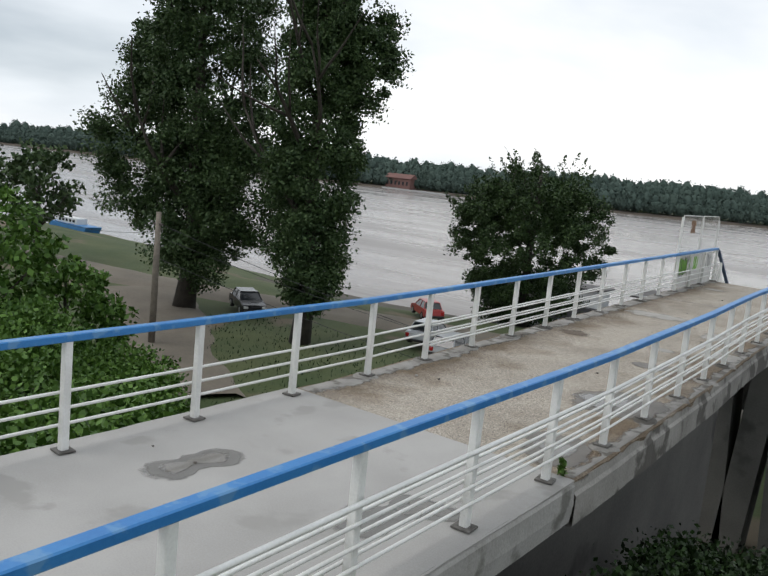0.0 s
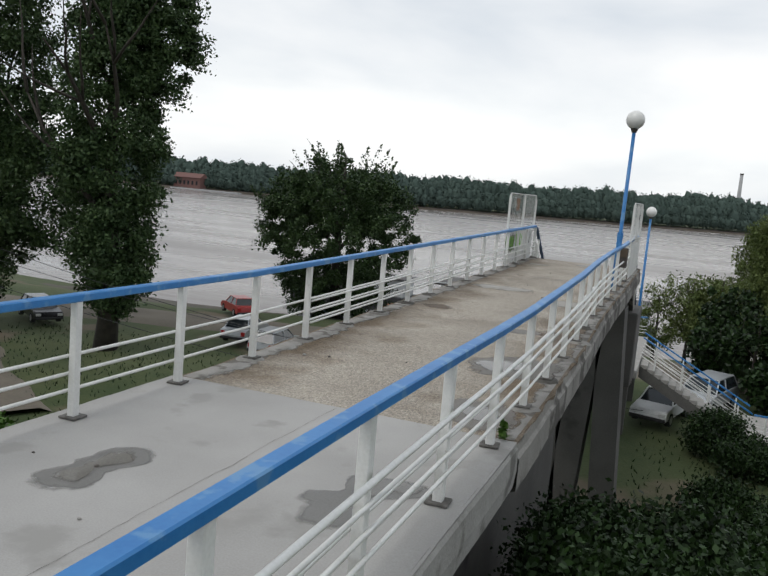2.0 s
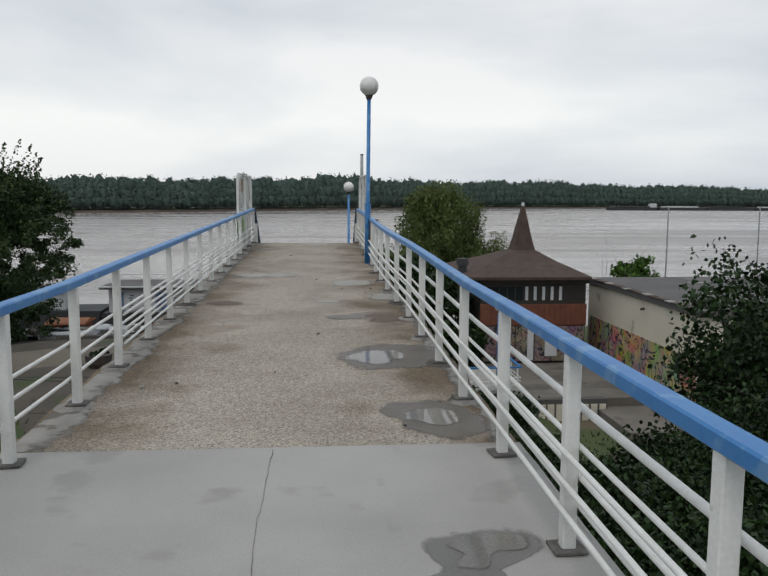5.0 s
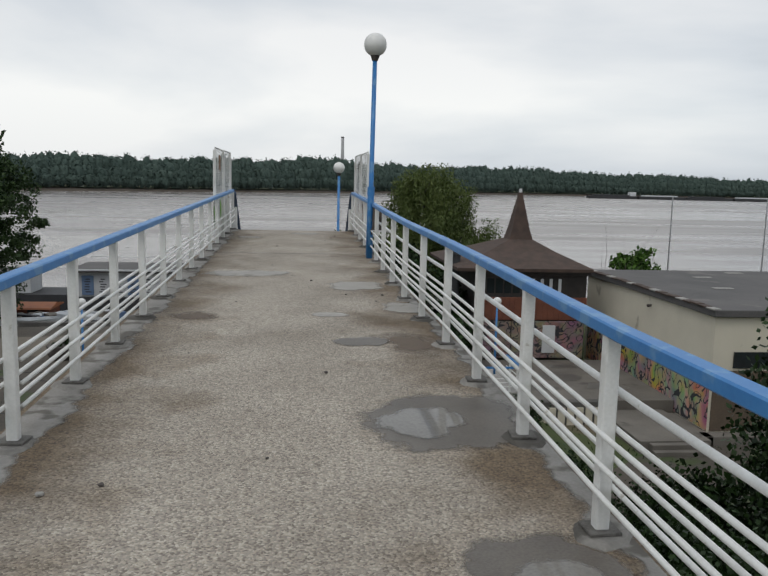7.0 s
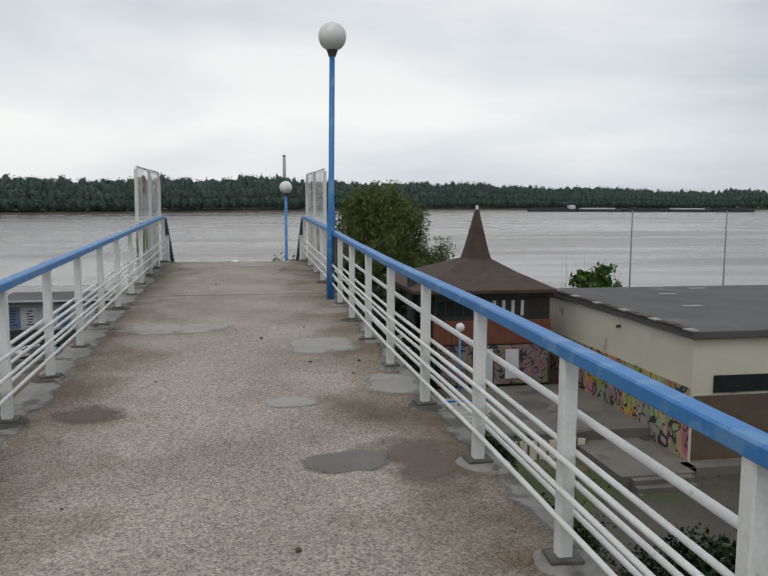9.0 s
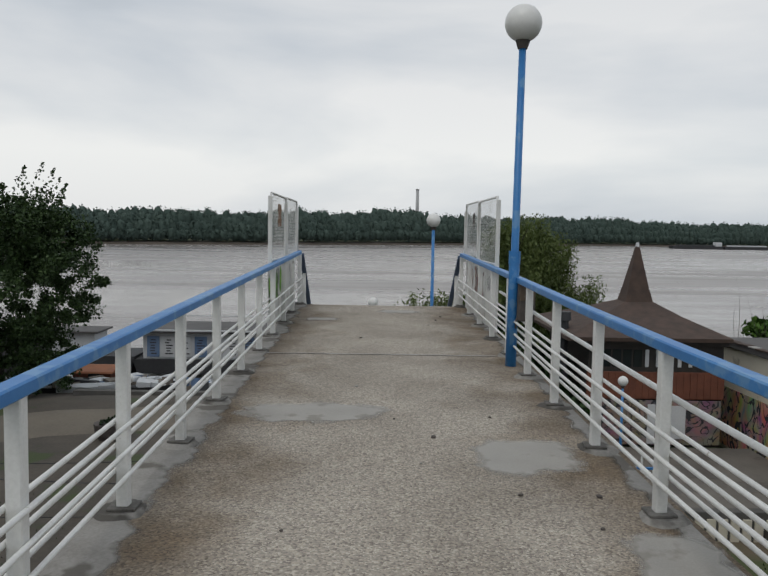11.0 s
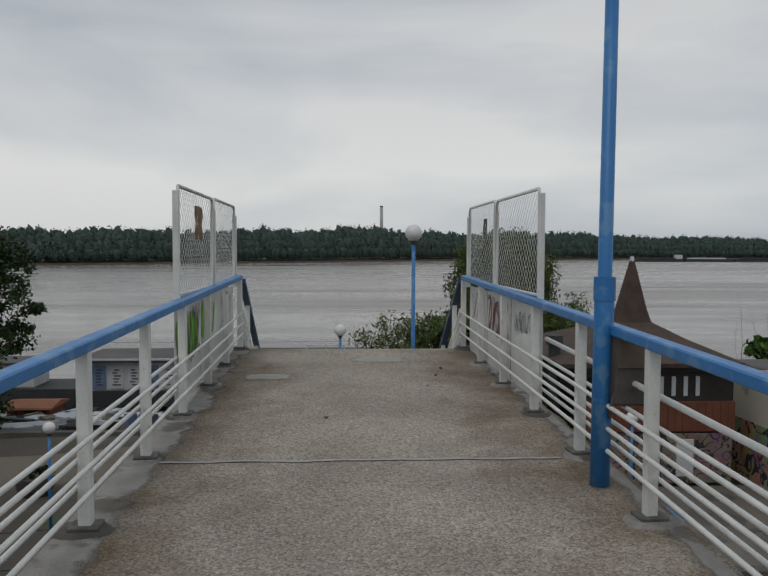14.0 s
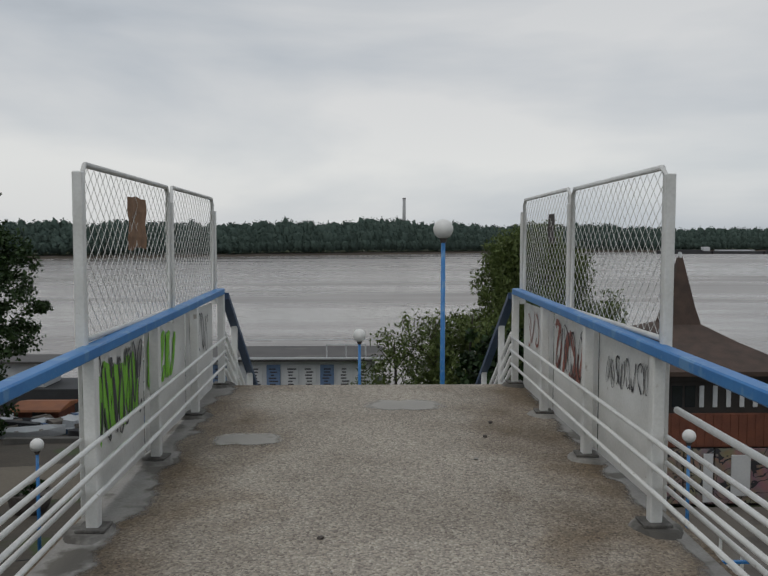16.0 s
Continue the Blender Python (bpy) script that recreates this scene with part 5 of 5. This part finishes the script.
for i, (x, y, top, r) in enumerate((
        (-4.2, -15.2, -1.5, 1.2), (-5.6, -13.6, -1.9, 1.3), (-7.2, -12.0, -2.3, 1.4), (-6.4, -15.8, -1.3, 1.4), (-8.8, -13.8, -1.5, 1.5), (-9.2, -10.4, -2.7, 1.5),
        (-11.6, -11.6, -1.7, 1.7), (-11.6, -8.4, -3.1, 1.6), (-14.2, -9.6, -1.8, 1.8), (-14.5, -6.4, -3.4, 1.7), (-4.0, -12.2, -2.4, 1.0), (-5.2, -9.8, -3.2, 1.1), (-3.4, -9.4, -3.6, 0.9))):
    bush(x, y, top, r, M["bright"], 200 + i, 0.13, 1.6)
for i, (x, y, h, r) in enumerate(((-17.6, -8.6, 6.2, 2.2), (-19.5, -5.0, 5.0, 2.2), (-21.5, -9.5, 6.5, 2.6))):
    tree("young bright green tree on the slope", x, y, h, 0.1, [((0, 0, h * 0.55), (r, r, h * 0.42), 130, 40)], 0.22, M["bright"], 230 + i, 0.5, limbs=4)
# weed at the slab's edge
wd = thing("weed", "small green weed growing at a railing post", "weed", (right_x(-13.3) + 0.06, -13.36, deck_z(-13) + 0.01))
leaf_cloud("leaves", [((0, 0, 0.09), (0.03, 0.03, 0.08), 8, 7)], 0.06, M["bright"], wd, 77, 0.03)
# grass tufts on the near bank
tuft = []
rt = np.random.default_rng(9)
gx, gy = rt.uniform(-30, 16, 9000), rt.uniform(-12, 14, 9000)
keep = (np.abs(gx) > 1.9)
gp = np.array([(a, b, ground_z(a, b)) for a, b in zip(gx[keep], gy[keep])])
n = len(gp)
ang, ht = rt.uniform(0, 2 * math.pi, n), rt.uniform(0.06, 0.20, n)
dx = np.stack([np.cos(ang), np.sin(ang), 0 * ang], 1) * 0.03
tip = np.stack([rt.uniform(-0.1, 0.1, n), rt.uniform(-0.1, 0.1, n), ht], 1)
tv = np.stack([gp - dx, gp + dx, gp + tip], 1).reshape(-1, 3)
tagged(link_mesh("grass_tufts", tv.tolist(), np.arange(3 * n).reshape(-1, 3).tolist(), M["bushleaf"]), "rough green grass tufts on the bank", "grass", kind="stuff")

# ---- wooden pole with cables ----
zp = ground_z(-25.5, 3.2)
pl = thing("utility_pole", "weathered wooden utility pole beside the track", "utility pole", (-25.5, 3.2, zp - 0.2))
part("pole", new_tube([(0, 0, 0), (0, 0, 4), (0, 0, 6.5)], [0.17, 0.15, 0.12], 10), M["wood"], pl, smooth=True)
part("bracket", new_box((-0.3, -0.05, 5.9), (0.3, 0.05, 6.0)), M["iron"], pl)
for k, (dx_, dz_) in enumerate(((0.0, 5.4), (0.1, 4.4), (0.0, 6.0))):
    bm = bmesh.new()
    a, b = Vector((0, 0, dz_)), Vector((26 + 2 * k, 17 - 3 * k, dz_ - 5.2))
    tube(bm, [a.lerp(b, t / 10) - Vector((0, 0, 1.0 * 4 * (t / 10) * (1 - t / 10))) for t in range(11)], 0.014, 4)
    part("cable", bm, M["hull"], pl)
bm = bmesh.new()
a, b = Vector((0, 0, 5.6)), Vector((-26, 6, 5.4))
tube(bm, [a.lerp(b, t / 10) - Vector((0, 0, 1.0 * 4 * (t / 10) * (1 - t / 10))) for t in range(11)], 0.014, 4)
part("cable", bm, M["hull"], pl)


# ---- parked cars ----
def car(x, y, rz, paint, label, z=None, wagon=False):
    c = thing("car", label, "car", (x, y, ground_z(x, y) + 0.16 if z is None else z), rz, group="parked cars")
    L, W = 4.2, 0.82
    body = [(-2.1, 0.30), (2.1, 0.28), (2.12, 0.55), (2.0, 0.74), (1.05, 0.88), (-1.55, 0.92), (-2.05, 0.88), (-2.13, 0.5)]
    bm = prism(bmesh.new(), body, 1, -W, W)
    bmesh.ops.bevel(bm, geom=bm.edges[:], offset=0.05, segments=2, affect="EDGES")
    part("body", bm, M[paint], c, smooth=False)
    back = -1.95 if wagon else -1.45
    bm = bmesh.new()
    lo = [(1.05, 0.86), (-1.9 if wagon else -1.75, 0.88)]
    v = []
    for (px, pz, hw) in ((1.0, 0.86, 0.76), (0.35, 1.36, 0.60), (back + 0.25, 1.40, 0.60), (back - 0.1, 0.88, 0.76)):
        v.append((bm.verts.new((px, -hw, pz)), bm.verts.new((px, hw, pz))))
    for a, b in zip(v, v[1:] + v[:1]):
        bm.faces.new((a[0], a[1], b[1], b[0]))
    bm.faces.new([a[0] for a in v]), bm.faces.new([a[1] for a in v][::-1])
    part("cabin", bm, M["glass"], c, "dark window glass")
    part("roof", new_box((back + 0.2, -0.61, 1.37), (0.38, 0.61, 1.43), 0.02), M[paint], c)
    for sy in (-1, 1):
        for p, q in (((1.0, 0.76, 0.86), (0.36, 0.61, 1.39)), ((-0.35, 0.76, 0.86), (-0.42, 0.61, 1.39)), ((back - 0.08, 0.76, 0.86), (back + 0.25, 0.61, 1.39))):
            part("pillar", new_tube([(p[0], sy * p[1], p[2]), (q[0], sy * q[1], q[2])], 0.035, 6), M[paint], c)
        part("headlight", new_box((2.02, sy * 0.62 - 0.15, 0.52), (2.135, sy * 0.62 + 0.15, 0.68), 0.02), M["lightlens"], c)
        part("tail_light", new_box((-2.15, sy * 0.64 - 0.12, 0.55), (-2.06, sy * 0.64 + 0.12, 0.80), 0.02), M["taillens"], c)
        for wx in (1.32, -1.28):
            wb = new_tube([(wx, sy * 0.64, 0.31), (wx, sy * 0.85, 0.31)], 0.31, 18)
            wheel = part("wheel", wb, M["tyre"], c)
            part("rim", new_tube([(wx, sy * 0.80, 0.31), (wx, sy * 0.862, 0.31)], 0.19, 12), M["rim"], wheel)
    part("bumper", new_box((2.05, -0.8, 0.3), (2.18, 0.8, 0.46), 0.03), M["tyre"], c)
    part("bumper", new_box((-2.2, -0.8, 0.32), (-2.08, 0.8, 0.48), 0.03), M["tyre"], c)
    return c


car(-29.6, 13.2, -30, "carblack", "black hatchback parked under the big poplar").scale = (0.88, 0.88, 0.85)
car(-23.0, 22.9, 140, "carred", "red saloon parked near the water").scale = (0.8, 0.8, 0.8)
car(-18.5, 16.3, 100, "carsilver", "silver car parked on the grass").scale = (0.85, 0.85, 0.85)
car(-15.9, 14.9, 95, "carsilver", "grey car parked beside the tree", wagon=True).scale = (0.85, 0.85, 0.85)
car(2.6, 15.0, -105, "carwhite", "old white saloon parked beneath the stairs").scale = (0.9, 0.9, 0.9)
car(4.4, 18.4, -110, "carsilver", "silver estate car parked beneath the stairs", wagon=True)

# ---- pavilion with a spire ----
pv = thing("pavilion", "brown wooden pavilion with a shingled pyramid roof and spire", "pavilion", (11.24, 24.0, -7.06))
part("wall", new_box((-2.73, -3.4, 0), (2.73, 3.4, 4.5), 0.02), M["darkwood"], pv)
part("plank_band", new_box((-2.77, -3.46, 1.95), (2.77, -3.35, 3.05), 0.01), M["redwood"], pv, "red-brown boarded band")
for i in range(20):
    part("plank", new_box((-2.75 + i * 0.276, -3.49, 1.98), (-2.49 + i * 0.276, -3.462, 3.02), 0.004), M["redwood"], pv)
part("door", new_box((-0.9, -3.49, 0.1), (0.05, -3.41, 1.9), 0.01), M["mural2"], pv, "graffiti-covered doors")
part("graffiti_panel", new_box((-2.6, -3.47, 0.1), (-0.95, -3.405, 1.9), 0.01), M["mural2"], pv, "graffiti-covered wall panel")
part("graffiti_panel", new_box((0.1, -3.47, 0.1), (2.68, -3.405, 1.9), 0.01), M["mural2"], pv, "graffiti-covered wall panel")
part("door_panel", new_box((0.62, -3.52, 0.35), (1.25, -3.472, 1.7), 0.01), M["offwhite"], pv, "white sprayed door leaf")
part("door_panel", new_box((-0.30, -3.52, 0.15), (0.02, -3.492, 1.75), 0.01), M["offwhite"], pv, "white sprayed door leaf")
for i in range(5):
    part("window_slat", new_box((-0.45 + i * 0.44, -3.44, 3.25), (-0.30 + i * 0.44, -3.402, 3.95), 0.01), M["offwhite"], pv)
    part("window", new_box((-2.6 + i * 0.42, -3.43, 3.25), (-2.26 + i * 0.42, -3.403, 3.95), 0.01), M["glass"], pv)
part("beam", new_box((-2.85, -3.6, 4.12), (2.85, -3.40, 4.32), 0.01), M["darkwood"], pv)


def pyramid(bm, rings):
    prev = None
    for hx, hy, ox, z in rings:
        cur = [bm.verts.new((ox + sx * hx, sy * hy, z)) for sx, sy in ((-1, -1), (1, -1), (1, 1), (-1, 1))]
        if prev:
            for k in range(4):
                bm.faces.new((prev[k], prev[(k + 1) % 4], cur[(k + 1) % 4], cur[k]))
        else:
            bm.faces.new(cur[::-1])
        prev = cur
    bm.faces.new(prev)
    return bm


part("roof", pyramid(bmesh.new(), [(3.28, 3.9, -0.45, 4.33), (3.30, 3.92, -0.45, 4.48), (1.7, 1.9, -0.1, 5.12), (0.62, 0.62, 0.20, 5.62)]), M["roof"], pv, "brown shingled pyramid roof")
spire = part("spire", pyramid(bmesh.new(), [(0.62, 0.62, 0.20, 5.55), (0.45, 0.45, 0.20, 6.2), (0.07, 0.07, 0.22, 8.05)]), M["roof"], pv, "steep shingled spire")
part("finial", new_tube([(0.22, 0, 8.0), (0.22, 0, 8.2)], [0.10, 0.06], 8), M["offwhite"], spire)
ch = thing("flue", "dark metal flue standing beside the pavilion", "flue", (7.75, 21.8, -7.0))
part("shaft", new_tube([(0, 0, 0), (0, 0, 5.0)], 0.22, 12), M["hull"], ch)
part("cowl", new_tube([(0, 0, 4.9), (0, 0, 5.25)], [0.32, 0.30], 12), M["hull"], ch)

# ---- flat-roofed building with a mural ----
fb = thing("flat_building", "cream single-storey building with a flat felt roof", "building", (15.15, 10.9, -7.08))
part("wall", new_box((0, 0, -0.6), (16, 12.6, 3.85), 0.02), M["cream"], fb, "cream rendered walls")
part("roof", new_box((-0.15, -0.2, 3.86), (16.3, 12.8, 4.12), 0.02), M["felt"], fb, "dark roofing-felt flat roof")
for i in range(22):
    part("coping_tile", new_box((-0.22, -0.15 + i * 0.585, 4.10 + 0.012 * (i % 3)), (0.10, 0.38 + i * 0.585, 4.16 + 0.012 * (i % 3)), 0.01), M["roof" if i % 4 else "mortar"], fb)
part("mural", new_box((-0.035, 0.05, -0.42), (-0.002, 12.2, 2.10)), M["mural"], fb, "colourful sprayed mural")
part("brown_panel", new_box((0.08, -0.035, -0.42), (15.9, -0.002, 1.85)), M["brown"], fb, "brown plastered lower wall")
part("overflow_pipe", new_tube([(0.02, 5.2, 3.45), (-0.18, 5.2, 3.42)], 0.06, 8), M["iron"], fb, "rusty overflow pipe")
part("window_band", new_box((0.8, -0.05, 1.95), (15.5, -0.003, 2.55)), M["glass"], fb, "dark window band")
part("plinth", new_box((-0.5, -0.6, -1.0), (16.2, -0.04, -0.45), 0.02), M["terrace"], fb, "sprayed concrete plinth")
part("plinth", new_box((-0.50, -0.6, -1.0), (-0.04, 2.4, -0.45), 0.02), M["terrace"], fb, "concrete plinth")
for i, (x, y) in enumerate(((4.2, 9.5), (7.0, 11.5), (9.6, 8.0), (3.0, 5.5), (12, 11.8))):
    part("roof_patch", new_box((x, y, 4.122), (x + 0.9, y + 0.35, 4.15), 0.01), M["mortar"], fb, "loose slab on the roof")
for x, y in ((20.0, 24.6), (25.4, 24.6)):
    mp = thing("mast", "thin grey steel mast behind the flat roof", "mast", (x, y, -7.4), group="masts")
    part("pole", new_tube([(0, 0, 0), (0, 0, 8.3)], [0.05, 0.035], 8), M["rim"], mp)
    part("foot", new_box((-0.15, -0.15, 0), (0.15, 0.15, 0.1), 0.01), M["mortar"], mp)

# ---- terrace with retaining wall and steps ----
tr = thing("terrace", "damp concrete terrace in front of the pavilion", "terrace", kind="structure")
part("terrace_slab", new_box((8.62, 13.4, -7.7), (15.1, 20.45, -7.05), 0.01), M["terrace"], tr)
part("terrace_slab", new_box((12.0, 9.6, -7.9), (14.62, 13.38, -7.42), 0.01), M["terrace"], tr)
part("retaining_wall", new_box((8.6, 13.0, -9.4), (12.38, 13.38, -6.98), 0.02), M["pier"], tr)
for i in range(10):
    part("panel", new_box((8.7 + i * 0.37, 12.94, -8.3), (8.98 + i * 0.37, 12.998, -7.2), 0.01), M["cream"], tr, "ochre balustrade panel")
stp = thing("terrace_steps", "worn concrete steps leading up to the terrace", "stairs", kind="structure")
for i in range(9):
    part("step", new_box((12.3, 7.2 + i * 0.26, -9.3), (14.4, 7.48 + i * 0.26, -8.82 + i * 0.17), 0.01), M["terrace"], stp)
for i, (x, y, rx, ry) in enumerate(((11.6, 17.2, 1.1, 0.7), (13.2, 15.6, 0.8, 0.6), (10.2, 15.4, 0.9, 0.5), (12.6, 19.2, 0.8, 0.4))):
    blob("damp_patch", x, y, rx, ry, M["wet"], 0.006, "dark damp patch on the terrace", 60 + i, 0.3, tr, sheet=lambda yy: -7.05)

# ---- boats and clutter on the near shore ----
bt = thing("houseboat", "white floating restaurant boat with sprayed side panels", "boat", (-16.4, 43.6, -9.2))
part("hull", prism(bmesh.new(), [(0, 0.5), (17.5, 0.5), (17.9, 1.5), (-0.4, 1.5)], 1, 0, 5.5), M["hull"], bt)
part("cabin", new_box((0.3, 0.3, 1.5), (17.2, 5.2, 3.35), 0.03), M["offwhite"], bt, "dirty white cabin")
part("roof", new_box((-0.3, -0.2, 3.36), (17.8, 5.6, 3.55), 0.03), M["felt"], bt, "grey flat roof")
part("roof_edge", new_box((-0.34, -0.26, 3.50), (17.84, -0.16, 3.62), 0.01), M["offwhite"], bt)
for i in range(15):
    x = 0.6 + i * 1.1
    pn = part("side_panel", new_box((x, 0.22, 1.65), (x + 0.85, 0.298, 3.1), 0.01), M["offwhite" if i % 3 else "tarp"], bt)
    bm = bmesh.new()
    r_ = random.Random(i)
    for k in range(6):
        z = 1.85 + k * 0.19
        box(bm, (x + 0.14 + r_.uniform(0, 0.15), 0.205, z), (x + 0.45 + r_.uniform(0, 0.3), 0.218, z + 0.08))
    part("sprayed_bars", bm, M["spray_black"], pn)
for x in (14.2, 15.4, 16.6):
    part("roof_frame", new_tube([(x, 0.4, 3.5), (x, 0.4, 4.35)], 0.04, 6), M["offwhite"], bt)
part("roof_frame", new_tube([(14.2, 0.4, 4.33), (16.6, 0.4, 4.33)], 0.04, 6), M["offwhite"], bt)
part("deck_railing", new_tube([(0, 5.4, 4.0), (17.6, 5.4, 4.0)], 0.03, 6), M["offwhite"], bt)

bn = thing("boathouse", "low dark shed with an orange tin roof at the shore", "shed", (-18.9, 38.4, -8.6))
part("wall", new_box((0, 0, 0), (2.4, 2.4, 0.9), 0.02), M["redwood"], bn)
part("roof", prism(bmesh.new(), [(-0.3, 0.88), (2.7, 0.88), (2.6, 0.98), (1.2, 1.2), (-0.2, 0.98)], 0, -0.2, 2.6), M["orange"], bn, "orange tin roof")
part("door", new_box((1.0, -0.05, 0.05), (1.7, -0.003, 0.85)), M["darkwood"], bn)
bn = thing("barge_hut", "long grey barge with a pale deck hut", "boat", (-30.0, 43.5, -9.1))
part("hull", prism(bmesh.new(), [(0, 0), (13, 0), (13.4, 1.6), (-0.4, 1.6)], 1, 0, 4), M["hull"], bn)
part("hut", new_box((7.5, 0.6, 1.6), (10.5, 3.2, 3.1), 0.03), M["offwhite"], bn)
part("roof", new_box((7.2, 0.3, 3.11), (10.8, 3.5, 3.25), 0.02), M["felt"], bn)
part("deck_house", new_box((0.5, 0.6, 1.6), (6.5, 3.4, 2.9), 0.03), M["felt"], bn)


def rowing_boat(x, y, rz, paint, label):
    b = thing("rowing_boat", label, "boat", (x, y, ground_z(x, y) + 0.02), rz, group="small boats on the shore")
    bm = bmesh.new()
    rings = []
    for t in (-1.7, -1.2, 0, 1.0, 1.7):
        w = 0.62 * (1 - (abs(t) / 1.85) ** 2.2) + 0.05
        rings.append([bm.verts.new((t, sy * w * f, z + 0.1 * abs(t) ** 2 * 0.3)) for sy, f, z in ((-1, 1, 0.5), (-1, 0.65, 0.08), (1, 0.65, 0.08), (1, 1, 0.5), (1, 0.85, 0.48), (0, 0, 0.2), (-1, 0.85, 0.48))])
    for a, c in zip(rings, rings[1:]):
        for k in range(7):
            bm.faces.new((a[k], a[(k + 1) % 7], c[(k + 1) % 7], c[k]))
    bm.faces.new(rings[0]), bm.faces.new(rings[-1][::-1])
    part("hull", bm, M[paint], b)
    for t in (-0.6, 0.5):
        part("thwart", new_box((t, -0.45, 0.34), (t + 0.2, 0.45, 0.38), 0.01), M["wood"], b)


rg = random.Random(21)
for i, (x, y) in enumerate(((-20.5, 33.5), (-18.2, 34.2), (-16.0, 33.2), (-14.6, 35.0), (-21.8, 35.6), (-17.2, 36.2), (-12.6, 34.0), (-23.5, 33.8), (-19.4, 36.4))):
    rowing_boat(x, y, rg.uniform(-60, 60), ("offwhite", "hull", "offwhite", "tarp", "hull")[i % 5], "small painted boat pulled up on the shore")
cov = thing("blue_barge", "long blue and white boat moored at the bank", "boat", (-88, 35.0, -9.1))
cov.scale = (0.65, 0.65, 0.6)
part("hull", prism(bmesh.new(), [(0, 0), (11, 0), (12, 1.6), (-0.8, 1.6)], 1, 0, 3.4), M["bluehull"], cov)
part("cabin", new_box((1.5, 0.6, 1.6), (8, 2.8, 2.8), 0.05), M["offwhite"], cov)
for i in range(5):
    part("window", new_box((2 + i * 1.15, 0.56, 1.95), (2.7 + i * 1.15, 0.598, 2.5)), M["glass"], cov)
pot = thing("planter", "dark round concrete planter on the bank", "planter", (-10.4, 20.2, ground_z(-10.4, 20.2)))
part("bowl", new_tube([(0, 0, 0), (0, 0, 0.35), (0, 0, 0.75)], [0.4, 0.6, 0.66], 14), M["iron"], pot)
leaf_cloud("greenery", [((0, 0, 0.8), (0.5, 0.5, 0.2), 20, 14)], 0.15, M["bushleaf"], pot, 81, 0.15)
wl2 = thing("low_wall", "long low pale concrete wall along the shore", "wall", kind="structure")
part("wall_body", new_box((-15.5, 29.6, -8.2), (-8.5, 30.0, -7.0), 0.02), M["pier"], wl2)
# rubbish and boards lying about the boats on the shore
for k, (paint, count) in enumerate((("offwhite", 80), ("tarp", 34), ("hull", 60), ("wood", 50))):
    bm = bmesh.new()
    rg = random.Random(300 + k)
    for i in range(count):
        x, y = rg.uniform(-25, -9.5), rg.uniform(34.2, 39.5)
        z, a = ground_z(x, y) + 0.13, rg.uniform(0, 3.14)
        l_, w_, h_ = rg.uniform(0.2, 0.9), rg.uniform(0.12, 0.4), rg.uniform(0.12, 0.85)
        box(bm, (-l_, -w_, 0), (l_, w_, h_))
        bmesh.ops.transform(bm, matrix=pose(x, y, z, rg.uniform(-12, 12), rg.uniform(-12, 12), math.degrees(a)), verts=bm.verts[-8:])
    tagged(part("rubbish", bm, M[paint]), "scattered boards and rubbish lying on the muddy shore", "rubbish", kind="stuff")
